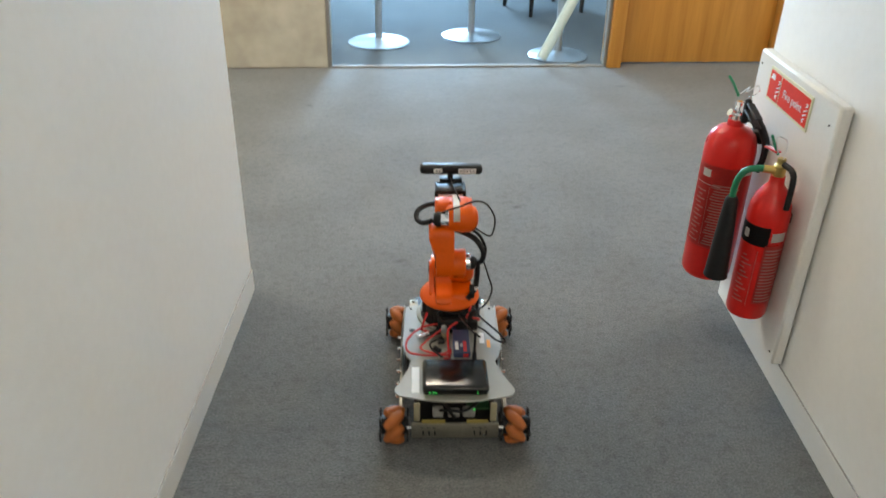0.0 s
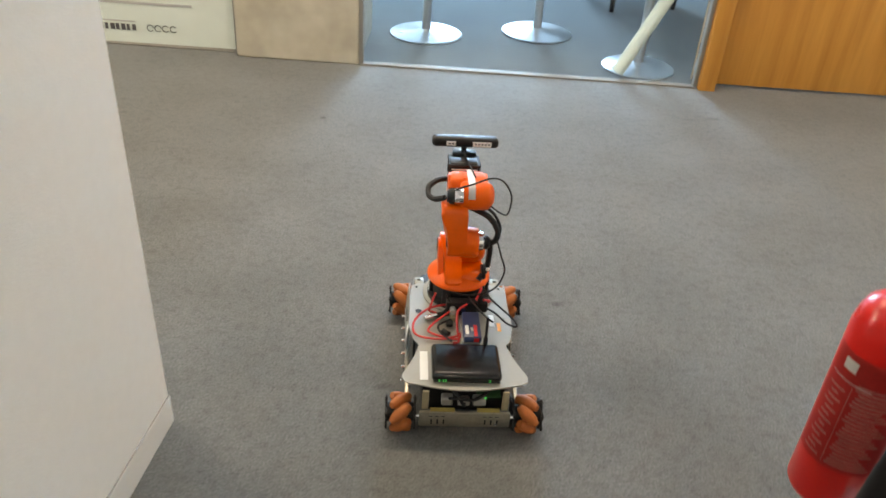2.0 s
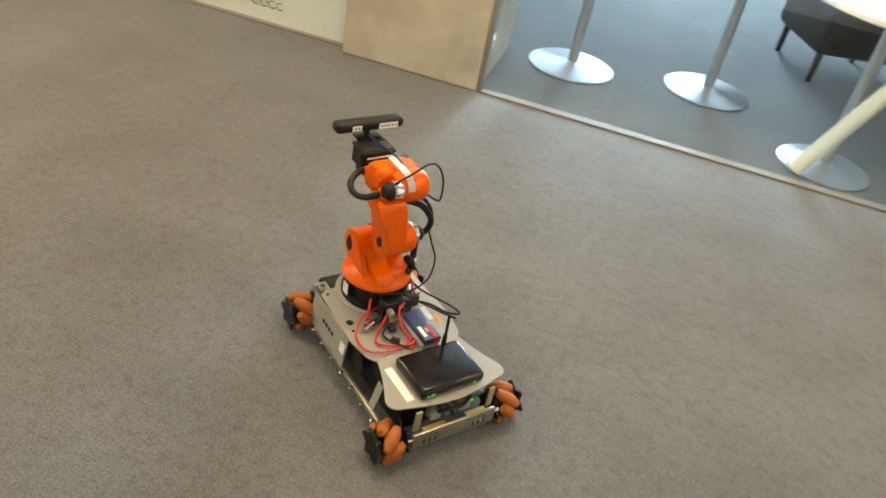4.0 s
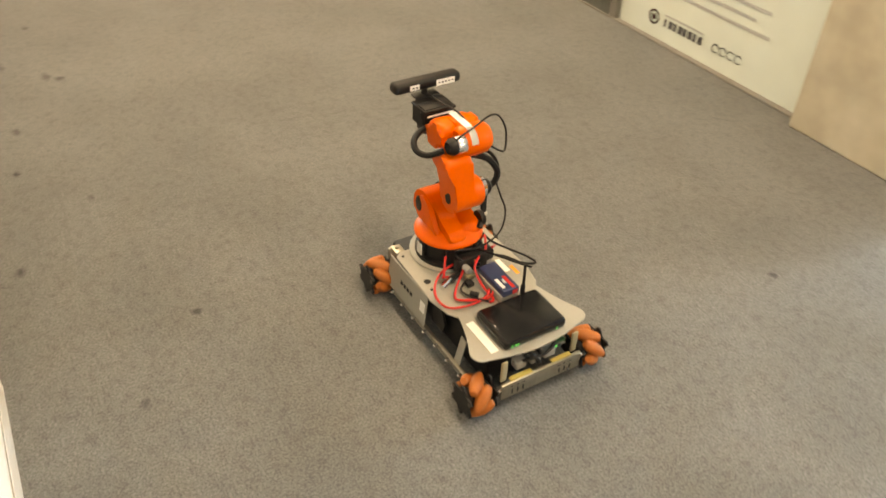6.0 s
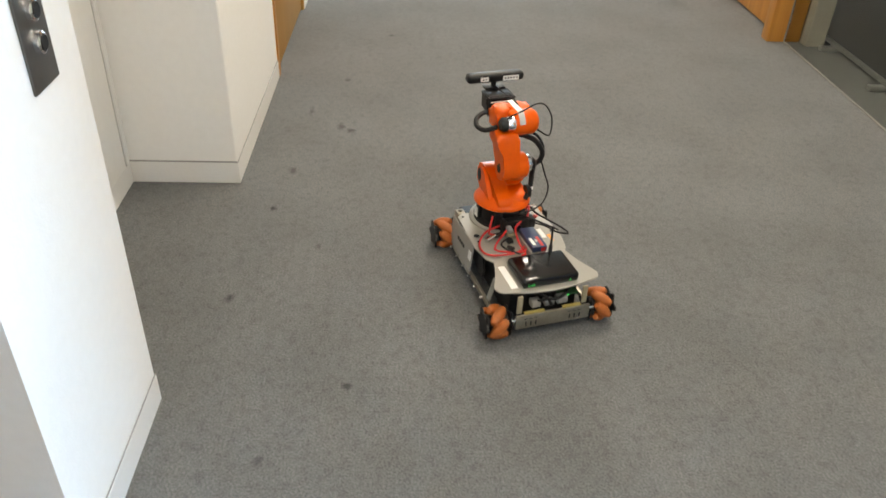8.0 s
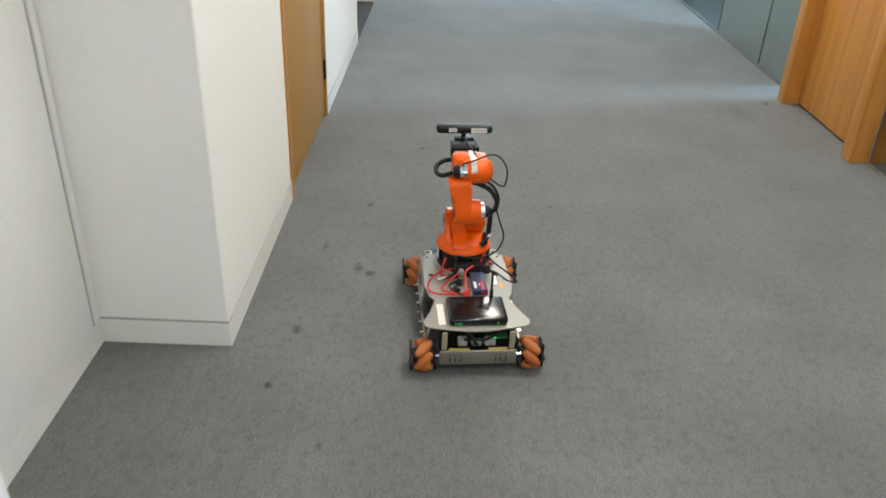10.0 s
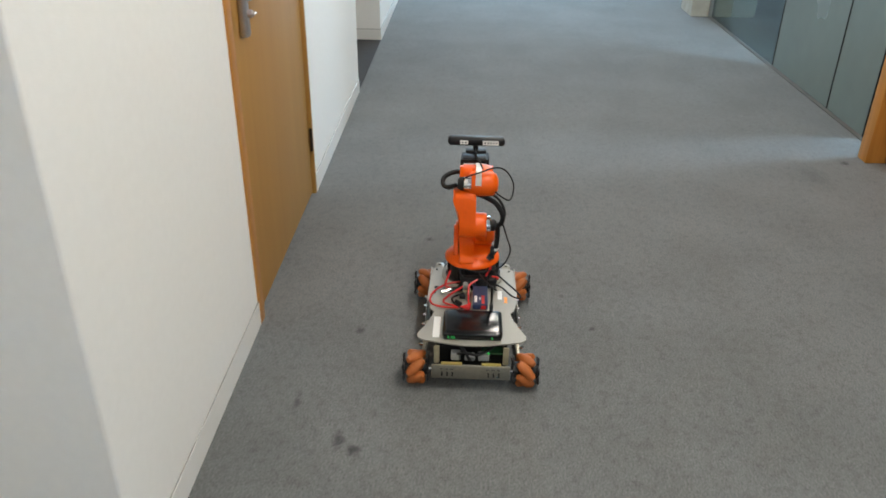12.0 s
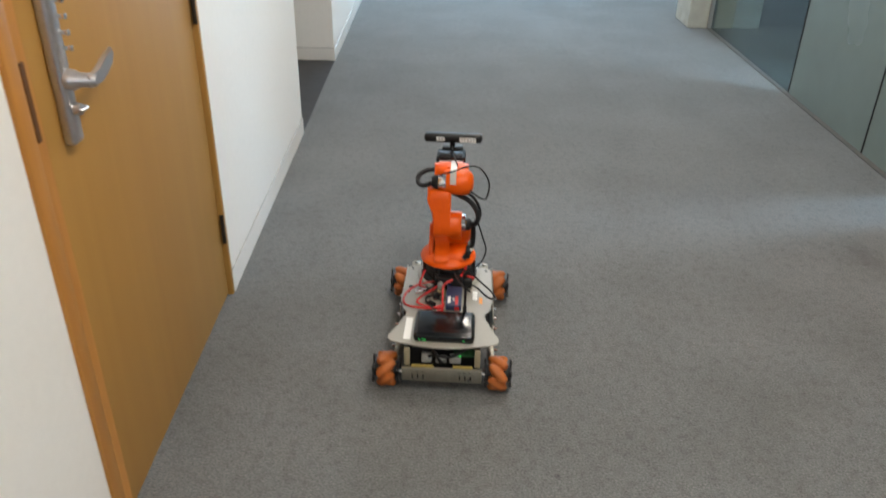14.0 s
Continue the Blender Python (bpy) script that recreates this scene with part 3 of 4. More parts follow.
part("print_bar", arc_label(R1 + 0.0014, 180, 246, 0.335, 0.337, 8), WHITE, lab)
part("print_bar", arc_label(R1 + 0.0014, 196, 218, 0.36, 0.385, 6), WHITE, lab)
part("service_sticker", arc_label(R1 + 0.0012, 280, 318, 0.375, 0.405), WHITE, foam, "white service sticker")
bm = lathe([(0.02, 0.53), (0.02, 0.55), (0.013, 0.556), (0.013, 0.585), (0.009, 0.59), (0, 0.59)], 20)
tube([(-0.02, -0.01, 0.555), (-0.03, -0.012, 0.56)], 0.012, 12, bm)
part("valve", bm, CHROME, foam, "chromed valve head")
part("handle", moved(box(-0.012, -0.05, 0.585, 0.012, 0.055, 0.592, 0.003, 1, box(-0.012, -0.045, 0.61, 0.012, 0.05, 0.616, 0.003, 1)), pose(0, 0, 0, 12)), BLACK, foam)
part("hose", tube([(0.01, -0.02, 0.55), (0.05, -0.05, 0.54), (0.082, -0.06, 0.48), (0.09, -0.05, 0.42), (0.088, -0.03, 0.38)], 0.012, 10), BLACK, foam)
part("lever", moved(box(-0.01, -0.016, 0.545, 0.01, 0.0, 0.62, 0.004, 1), pose(0, -0.014, 0, 4)), BLACK, foam, "black upright squeeze lever")
part("safety_tag", tube([(0, 0.02, 0.6), (-0.012, 0.05, 0.63), (-0.02, 0.075, 0.645)], 0.0045, 6), GREEN, foam, "green plastic anti-tamper tag")
part("pin_wire", tube([(0.01, -0.03, 0.61), (0.03, -0.05, 0.635), (0.035, -0.02, 0.645), (0.012, 0, 0.615), (0.03, 0.02, 0.63), (0.008, 0.03, 0.605)], 0.0012, 5), CHROME, foam)
part("wall_bracket", box(0.03, -0.02, 0.46, (BX - 0.818) / 0.93, 0.02, 0.5, 0.003), HINGE, foam)

# carbon dioxide extinguisher
R2 = 0.06
gas = thing("carbon_dioxide_extinguisher", "smaller red carbon dioxide extinguisher with black horn", "fire extinguisher", PASSAGE @ pose(0.845, 1.9, 0.212) @ Matrix.Diagonal((0.92, 0.92, 0.96, 1)))
part("body", lathe([(0, 0.005), (0.046, 0), (R2 - 0.004, 0.004), (R2, 0.014), (R2, 0.33), (R2 - 0.003, 0.355), (0.048, 0.382), (0.034, 0.402), (0.022, 0.415), (0.02, 0.44), (0, 0.44)], 40), RED, gas)
part("band", arc_label(R2 + 0.0008, 160, 262, 0.245, 0.305), BLACK, gas, "black agent band")
part("band_print", arc_label(R2 + 0.0016, 188, 205, 0.262, 0.288, 6), WHITE, gas)
lab = part("label", arc_label(R2 + 0.0008, 255, 330, 0.06, 0.25), LABELRED, gas, "red paper label with pale print")
for i in range(17):
    part("print_bar", arc_label(R2 + 0.0015, 260, 324 - (i * 11) % 24, 0.066 + i * 0.0104, 0.071 + i * 0.0104, 7), LABELPALE, lab)
for i in range(12):
    part("print_bar", arc_label(R2 + 0.0013, 196 + i % 2 * 5, 232 - i % 3 * 9, 0.058 + i * 0.0135, 0.0625 + i * 0.0135, 6), LABELPALE, gas)
part("label_rule", arc_label(R2 + 0.0013, 240, 241.5, 0.05, 0.23, 2), LABELPALE, gas)
part("service_sticker", arc_label(R2 + 0.0012, 268, 312, 0.262, 0.29), WHITE, gas, "white service sticker")
part("valve", lathe([(0.016, 0.435), (0.018, 0.445), (0.018, 0.468), (0.012, 0.475), (0.012, 0.49), (0, 0.49)], 18), BRASS, gas, "brass valve block")
part("hose_union", tube([(-0.01, 0.0, 0.455), (-0.045, 0.005, 0.458)], 0.011, 12), BRASS, gas)
part("lever", moved(box(-0.009, -0.055, 0.49, 0.009, 0.03, 0.496, 0.002, 1), pose(0, 0, 0, -10)), RED, gas, "red squeeze lever")
part("carry_handle", tube([(0.005, -0.01, 0.475), (0.01, -0.05, 0.475), (0.012, -0.07, 0.455), (0.012, -0.072, 0.37)], 0.0085, 10), BLACK, gas)
part("hose", tube([(-0.04, 0.005, 0.458), (-0.085, 0.01, 0.452), (-0.108, 0.012, 0.42), (-0.112, 0.012, 0.37)], 0.0095, 12), GREEN, gas, "green horn pipe")
part("horn", lathe([(0.014, 0.37), (0.019, 0.36), (0.021, 0.33), (0.025, 0.29), (0.034, 0.13), (0.0355, 0.115), (0.031, 0.115), (0, 0.14)], 28, pose(-0.112, 0.012, 0)), BLACK, gas, "black plastic discharge horn")
part("pin_wire", tube([(0, -0.01, 0.49), (0.012, 0.02, 0.53), (-0.01, 0.04, 0.535), (-0.012, 0.01, 0.5)], 0.0012, 5), CHROME, gas)
part("safety_tag", tube([(0, 0.03, 0.488), (-0.008, 0.05, 0.51), (-0.012, 0.07, 0.53)], 0.004, 6), GREEN, gas)
part("wall_bracket", box(0.03, -0.015, 0.3, (BX - 0.845) / 0.92, 0.015, 0.33, 0.003), HINGE, gas)

# ---------------------------------------------------------------- room behind the glass
DISC = material("brushed_disc_steel", (0.55, 0.56, 0.58), 0.3, 0.9, var=0.06, scale=9)


def pedestal(x, y, r, label):
    th = thing("pedestal_table", label, "table", pose(x, y, 0), "tables behind the glass")
    part("base_disc", lathe([(0, 0), (r, 0), (r, 0.006), (r - 0.012, 0.012), (0.06, 0.024), (0.045, 0.034), (0, 0.034)], 48), DISC, th, "polished steel disc base")
    part("column", lathe([(0.028, 0.03), (0.026, 0.04), (0.026, 0.7), (0, 0.7)], 24), SATIN, th)
    part("tabletop", lathe([(0, 0.7), (0.36, 0.7), (0.37, 0.708), (0.37, 0.722), (0.36, 0.73), (0, 0.73)], 48), WHITE, th)
    return th


pedestal(-0.222, 5.69, 0.215, "round pedestal table with polished steel disc base")
pedestal(0.45, 5.86, 0.215, "round pedestal table with polished steel disc base")
pedestal(0.985, 5.34, 0.2, "round pedestal table close behind the glass")
pole = thing("leaning_tube", "cream cardboard tube leaning behind the glass", "cardboard tube")
CARDBOARD = material("cream_cardboard", (0.66, 0.66, 0.55), 0.6, var=0.05, scale=12)
part("tube_body", tube([(0.84, YF + 0.1, 0.03), (1.06, YF + 0.13, 0.48), (1.24, YF + 0.16, 0.88)], 0.034, 20), CARDBOARD, pole)
seat = thing("lounge_chair", "low black lounge chair with dark legs", "chair", pose(1.15, 6.75, 0, 0, 0, 20))
part("seat", box(-0.3, -0.28, 0.16, 0.3, 0.28, 0.4, 0.05, 3), BLACK, seat)
part("backrest", box(-0.3, 0.22, 0.35, 0.3, 0.32, 0.8, 0.04, 3), BLACK, seat)
for sx in (-0.24, 0.24):
    for sy in (-0.22, 0.22):
        part("leg", lathe([(0.016, 0), (0.02, 0.17)], 12, pose(sx, sy, 0)), BLACK, seat)

# stored things behind the west glazing
CARTON = material("brown_cardboard", (0.34, 0.215, 0.075), 0.7, var=0.14, scale=12, bump=0.1, bump_scale=50)
PINE = wood("pine", (0.5, 0.32, 0.1), (0.62, 0.43, 0.17), 0.5)
SLATE = material("dark_board", (0.02, 0.02, 0.018), 0.5, var=0.15)
dark_board = thing("leaning_board", "large black board leaning in a metal edge frame", "board")
part("board_face", box(-3.96, YF + 0.3, 0.05, -3.2, YF + 0.33, 1.3, 0.006), SLATE, dark_board)
part("edge_frame", box(-3.97, YF + 0.29, 0.026, -3.19, YF + 0.335, 0.05, 0.004), ALU, dark_board, "aluminium bottom rail")
for sx in (-3.82, -3.27):
    part("foot", box(sx - 0.02, YF + 0.22, 0, sx + 0.02, YF + 0.42, 0.026, 0.006), ALU, dark_board)


def plank(x, y, lean, turn, tall, wide):
    th = thing("timber_plank", "rough brown timber plank leaning upright behind the glass", "plank", pose(x, y, 0.004, -6, lean, turn), "leaning planks")
    part("board", box(-wide / 2, -0.011, 0, wide / 2, 0.011, tall, 0.003, 1), CARTON, th)
    part("end_grain", box(-wide / 2 + 0.002, -0.009, tall, wide / 2 - 0.002, 0.009, tall + 0.001), PINE, th)
    return th


plank(-3.03, YF + 0.24, 12, 6, 1.35, 0.12)
plank(-2.69, YF + 0.125, 9, -4, 1.2, 0.15)
plank(-2.86, YF + 0.23, 4, 4, 1.4, 0.13)
plank(-2.5, YF + 0.2, -2, -5, 1.1, 0.1)
carton = thing("cardboard_box", "brown cardboard box stored behind the glass", "box", pose(-2.48, YF + 0.45, 0, 0, 0, 4))
part("carton_body", box(-0.19, -0.12, 0, 0.17, 0.12, 0.9, 0.006), CARTON, carton)
part("flap", moved(box(-0.19, -0.002, 0, 0.17, 0.002, 0.11), pose(0, -0.12, 0.9, 35)), CARTON, carton)
part("packing_tape", box(-0.03, -0.123, 0.1, 0.02, -0.1205, 0.9), PINE, carton)

# office chair behind the far pane
office = thing("office_chair", "dark office chair with five-star base behind glass", "chair", pose(-7.1, YF + 0.75, 0, 0, 0, 30))
part("seat", box(-0.24, -0.24, 0.44, 0.24, 0.24, 0.52, 0.03, 3), BLACK, office)
part("backrest", box(-0.22, 0.2, 0.55, 0.22, 0.27, 1.0, 0.03, 3), BLACK, office)
part("column", lathe([(0.03, 0.09), (0.025, 0.44)], 14), BLACK, office)
for k in range(5):
    part("base_arm", moved(box(0, -0.022, 0.05, 0.3, 0.022, 0.09, 0.01), pose(0, 0, 0, 0, 0, 72 * k)), BLACK, office)
    part("castor", lathe([(0.0, -0.02), (0.028, -0.02), (0.028, 0.02), (0, 0.02)], 16, pose(0.28 * math.cos(radians(72 * k)), 0.28 * math.sin(radians(72 * k)), 0.028, 90, 0, 72 * k)), BLACK, office)

# notice on the frosted pane
notice = thing("notice_sheet", "white printed notice sheet taped inside the frosted pane", "notice")
part("sheet", box(J1 + 0.02, YF + 0.1125, 0.78, J1 + 0.45, YF + 0.1145, 1.08), WHITE, notice)
for k in range(5):
    part("print_bar", box(J1 + 0.06, YF + 0.1118, 0.82 + k * 0.045, J1 + 0.38 - 0.05 * (k % 3), YF + 0.1124, 0.835 + k * 0.045), INK, notice)

# ceiling luminaires
DIFFUSER = glow("luminaire_diffuser", (1.0, 0.96, 0.9), 3.0)
for lx, ly, along, watts in CEILING_LAMPS:
    th = thing("ceiling_light", "slim white linear ceiling luminaire", "ceiling light", pose(lx, ly, H, 0, 0, 0 if along else 90), "ceiling lights")
    part("housing", box(-0.62, -0.07, -0.022, 0.62, 0.07, 0, 0.004), WHITE, th)
    part("diffuser", box(-0.6, -0.05, -0.026, 0.6, 0.05, -0.0225), DIFFUSER, th)

# ---------------------------------------------------------------- the robot (x ahead, y left, z up from the floor)
STEEL = material("chassis_steel", (0.32, 0.3, 0.25), 0.38, 0.8, var=0.15, scale=20)
NAVY = material("battery_navy", (0.02, 0.035, 0.09), 0.4, var=0.1)
REDWIRE = material("red_wire", (0.55, 0.02, 0.02), 0.4)
GLOSSBLACK = material("gloss_black", (0.006, 0.006, 0.007), 0.16, var=0.1, spec=0.4)
ORANGETAG = material("orange_tag", (0.9, 0.32, 0.03), 0.5)
YELLOW = material("yellow_tape", (0.36, 0.28, 0.08), 0.5)
LED = glow("green_led", (0.04, 0.6, 0.12), 0.4)
PCB = material("circuit_green", (0.02, 0.08, 0.03), 0.5)
BEIGE = material("beige_plastic", (0.3, 0.26, 0.17), 0.5, var=0.08)
robot = thing("mobile_robot", "small mobile robot with orange arm on mecanum wheels", "robot")

# chassis
body = part("chassis", box(-0.2, -0.105, 0.022, 0.26, 0.105, 0.128, 0.008), BLACK, robot, "black inner chassis")
for s in (1, -1):
    part("side_rail", box(-0.185, s * 0.141 - 0.006, 0.026, 0.18, s * 0.141 + 0.006, 0.041, 0.003), STEEL, robot, "steel side rail with bolts")
    for k in range(7):
        part("rail_bolt", lathe([(0.005, 0), (0.005, 0.01), (0.003, 0.012), (0, 0.012)], 8, pose(-0.16 + k * 0.055, s * 0.146, 0.036, -90 * s)), CHROME, robot)
    part("side_cover", moved(box(0.015, -0.002, 0.0, 0.205, 0.002, 0.092, 0.0015, 1), pose(0, s * 0.146, 0.042, s * 6)), ROBGREY, robot, "light grey side cover")
    part("side_mark", moved(box(0.02, -0.0008, 0.036, 0.042, 0.0008, 0.066), pose(0, s * 0.1483, 0.042, s * 6)), WHITE, robot, "white side sticker")
    for k in range(4):
        part("letter_bar", moved(box(0.082 + k * 0.016, -0.0008, 0.045, 0.092 + k * 0.016, 0.0008, 0.055), pose(0, s * 0.1483, 0.042, s * 6)), BLACK, robot, "dark lettering bar")
    part("side_flap", moved(prism([(0.012, 0), (0.012, 0.075), (-0.03, 0.072), (-0.05, 0.03), (-0.04, 0.0)], -0.003, 0.003, 0.001), pose(0, s * 0.124, 0.06, 90)), BLACK, robot, "black side flap")
    part("stay", moved(box(-0.012, -0.002, 0, 0.012, 0.002, 0.075, 0.0015, 1), pose(-0.125, s * 0.138, 0.036, s * 14)), ROBGREY, robot, "grey stay plate")
    part("post", box(-0.258, s * 0.098 - 0.008, 0.08, -0.252, s * 0.098 + 0.008, 0.139, 0.002), BEIGE, robot, "pale support post")

bm = box(-0.272, -0.112, 0.037, -0.262, 0.112, 0.083, 0.003)
box(-0.262, -0.112, 0.037, -0.235, 0.112, 0.041, 0.001, 1, bm)
beam = part("rear_beam", bm, STEEL, robot, "folded steel rear beam with slots")
for s in (1, -1):
    for k in range(3):
        part("slot", box(-0.2728, s * 0.066 - 0.016 + k * 0.015, 0.047, -0.2722, s * 0.066 - 0.0125 + k * 0.015, 0.062), BLACK, beam)
        part("slot", box(-0.2728, s * 0.066 - 0.017 + k * 0.015, 0.071, -0.2722, s * 0.066 - 0.008 + k * 0.015, 0.0725), BLACK, beam)
part("beam_bolt", lathe([(0.004, 0), (0.004, 0.004), (0, 0.004)], 10, pose(-0.272, -0.075, 0.05, 0, -90)), CHROME, beam)
for s in (1, -1):
    part("beam_bolt", lathe([(0.005, 0), (0.005, 0.012), (0, 0.012)], 10, pose(-0.267, s * 0.112, 0.068, -90 * s)), CHROME, beam)
for y0, y1 in ((0.025, 0.085), (-0.085, -0.03)):
    part("yellow_strip", box(-0.268, y0, 0.0835, -0.256, y1, 0.0855), YELLOW, beam, "worn yellow tape strip")
PLUGGREY = material("grey_connector", (0.26, 0.26, 0.25), 0.5, var=0.1)
for y0, y1, z1 in ((0.03, 0.058, 0.108), (-0.052, -0.02, 0.106), (-0.012, 0.018, 0.1)):
    part("connector_block", box(-0.25, y0, 0.085, -0.225, y1, z1, 0.003, 1), PLUGGREY, robot, "grey plug block")
part("circuit_board", box(-0.235, -0.09, 0.1, -0.19, -0.03, 0.104), PCB, robot, "green circuit board")
part("cable", tube([(-0.245, 0.04, 0.105), (-0.258, 0.015, 0.118), (-0.255, -0.02, 0.112), (-0.24, -0.05, 0.12), (-0.2, -0.07, 0.11)], 0.004, 7), BLACK, robot)
part("cable", tube([(-0.24, 0.0, 0.09), (-0.262, 0.005, 0.1), (-0.25, 0.02, 0.122), (-0.2, 0.05, 0.12)], 0.0045, 7), BLACK, robot)
part("status_light", box(-0.252, -0.052, 0.112, -0.25, -0.046, 0.117), LED, robot, "green status light")
part("front_beam", box(0.255, -0.112, 0.037, 0.272, 0.112, 0.1, 0.004), STEEL, robot)

# top plates
part("deck", prism([(0.196, -0.115), (0.196, 0.115), (0.182, 0.133), (0.0, 0.14), (-0.06, 0.128), (-0.1, 0.1), (-0.1, -0.1), (-0.06, -0.128), (0.0, -0.14), (0.182, -0.133)], 0.134, 0.139, 0.0012), ROBGREY, robot, "pale grey painted deck plate")
half = [(-0.078, 0.0), (-0.078, 0.112)]
for k in range(1, 11):
    u = k / 10
    half.append((-0.078 - 0.122 * u, 0.112 + 0.043 * (0.55 * u + 0.45 * u * u)))
for k in range(1, 8):
    a = k / 7 * math.pi / 2
    half.append((-0.2 - 0.036 * math.sin(a), 0.155 + 0.004 * math.sin(2 * a) - 0.03 * (1 - math.cos(a))))
for k in range(1, 6):
    u = k / 6
    half.append((-0.236 - 0.02 * math.sin(u * math.pi / 2), 0.125 * (1 - u)))
outline = half + [(-0.256, 0.0)] + [(x, -y) for x, y in reversed(half[1:])]
part("rear_plate", prism(outline, 0.1395, 0.1435, 0.0008), ROBGREY, robot, "flared grey rear plate with rounded corners")
for sx, sy in ((0.175, 0.118), (0.175, -0.118), (0.03, 0.118), (0.03, -0.118)):
    part("deck_screw", lathe([(0.0035, 0), (0.0035, 0.002), (0, 0.002)], 10, pose(sx, sy, 0.139)), BLACK, robot)
part("cable_hole", lathe([(0.008, 0.1391), (0.009, 0.1405), (0.006, 0.1405), (0.0, 0.1395)], 16, pose(0.06, 0.113, 0)), BLACK, robot)

# router
router = part("router", box(-0.234, -0.088, 0.1435, -0.108, 0.084, 0.171, 0.012, 4), GLOSSBLACK, robot, "glossy black wireless router")
part("router_foot", box(-0.23, -0.084, 0.1432, -0.112, 0.08, 0.15, 0.003), BLACK, router)
for y in (0.066, 0.056, 0.05, -0.058):
    for z in (0.151, 0.1555):
        part("indicator_light", box(-0.2355, y - 0.0018, z, -0.2335, y + 0.0018, z + 0.0012), LED, router, "small green indicator light")
bm = tube([(-0.1, -0.056, 0.16), (-0.1, -0.056, 0.2), (-0.098, -0.056, 0.245)], 0.0035, 8)
lathe([(0.006, 0.15), (0.006, 0.18), (0.0035, 0.185)], 10, pose(-0.1, -0.056, 0), bm)
part("antenna", bm, BLACK, router, "upright black antenna")
part("paper_strip", box(-0.222, 0.092, 0.1436, -0.115, 0.112, 0.1444), WHITE, robot, "white paper strip")

# battery and cables on the deck
batt = part("battery", box(-0.098, -0.044, 0.1396, 0.006, 0.004, 0.166, 0.003), ROBGREY, robot, "grey battery block with navy wrap")
part("battery_wrap", box(-0.1, -0.046, 0.162, 0.008, 0.0, 0.182, 0.004), NAVY, batt, "navy wrap with red and white print")
part("wrap_print", box(-0.088, -0.014, 0.1822, -0.052, -0.005, 0.1828), WHITE, batt)
part("wrap_print", box(-0.075, -0.026, 0.1822, -0.06, -0.019, 0.1828), PALE_INK, batt)
part("wrap_print", box(-0.097, -0.036, 0.1822, -0.05, -0.027, 0.1828), REDWIRE, batt)
part("wrap_print", box(-0.1008, -0.04, 0.166, -0.1002, -0.026, 0.178), REDWIRE, batt)
RW = [[(0.07, 0.02, 0.16), (0.05, 0.085, 0.158), (0.0, 0.126, 0.15), (-0.055, 0.118, 0.148), (-0.07, 0.045, 0.15), (-0.045, 0.0, 0.155), (0.0, -0.005, 0.165)],
      [(0.065, 0.01, 0.175), (0.03, 0.03, 0.165), (-0.01, 0.075, 0.152), (-0.04, 0.085, 0.147), (-0.07, 0.02, 0.15), (-0.06, 0.0, 0.16)],
      [(0.03, -0.015, 0.19), (0.01, 0.01, 0.18), (-0.03, 0.012, 0.155), (-0.075, 0.01, 0.148), (-0.085, 0.025, 0.15)],
      [(0.05, 0.07, 0.21), (0.03, 0.085, 0.17), (0.045, 0.075, 0.15), (0.03, 0.04, 0.15)],
      [(0.04, -0.04, 0.198), (0.07, -0.055, 0.215), (0.085, -0.05, 0.19)], [(0.04, -0.06, 0.198), (0.06, -0.08, 0.18), (0.07, -0.05, 0.16)]]
for w in RW:
    part("red_wire", tube(w, 0.0032, 6), REDWIRE, robot, "red power wire")
BW = [[(0.06, 0.0, 0.17), (0.02, 0.02, 0.152), (-0.01, 0.06, 0.148), (-0.045, 0.055, 0.149), (-0.085, 0.03, 0.155)],
      [(0.07, -0.05, 0.16), (0.03, -0.09, 0.165), (-0.01, -0.12, 0.16), (-0.03, -0.145, 0.165), (0.0, -0.135, 0.17), (0.06, -0.08, 0.19), (0.09, -0.06, 0.21)],
      [(0.05, -0.02, 0.2), (-0.02, -0.03, 0.225), (-0.09, -0.052, 0.24), (-0.105, -0.07, 0.235)],
      [(0.05, 0.03, 0.17), (0.02, 0.06, 0.155), (0.03, 0.09, 0.15)]]
for w in BW:
    part("black_cable", tube(w, 0.0028, 6), BLACK, robot)
part("plug", tube([(0.016, 0.098, 0.148), (0.03, 0.066, 0.15)], 0.008, 12), CHROME, robot, "metal cable plug")
part("plug", tube([(0.031, 0.064, 0.15), (0.038, 0.03, 0.152)], 0.0075, 12), BLACK, robot)
part("plug", tube([(-0.035, 0.05, 0.149), (-0.05, 0.036, 0.149)], 0.0075, 12), BLACK, robot)
part("orange_sticker", box(-0.02, -0.108, 0.1392, 0.015, -0.098, 0.1398), ORANGETAG, robot, "small orange sticker")
part("white_mark", box(0.0, -0.092, 0.1392, 0.05, -0.078, 0.1398), WHITE, robot, "white sticker on the deck")

# drive boxes and plugs behind the arm
part("cable_box", box(0.035, -0.045, 0.1466, 0.062, 0.04, 0.19, 0.004), BLACK, robot, "black connector box")
part("cable_box", box(0.05, -0.075, 0.1466, 0.085, -0.045, 0.178, 0.005), BLACK, robot)
part("socket", lathe([(0.009, 0), (0.009, 0.02), (0.006, 0.022), (0, 0.022)], 14, pose(0.036, 0.022, 0.17, 0, -90)), PLUGGREY, robot, "grey round socket")
part("socket", lathe([(0.007, 0), (0.007, 0.018), (0, 0.018)], 14, pose(0.036, -0.005, 0.178, 0, -90)), CHROME, robot)
part("terminal", box(0.012, 0.005, 0.1436, 0.034, 0.03, 0.158, 0.002), BEIGE, robot, "pale terminal block")
part("terminal", box(-0.012, 0.022, 0.1436, 0.006, 0.04, 0.154, 0.002), BLACK, robot)
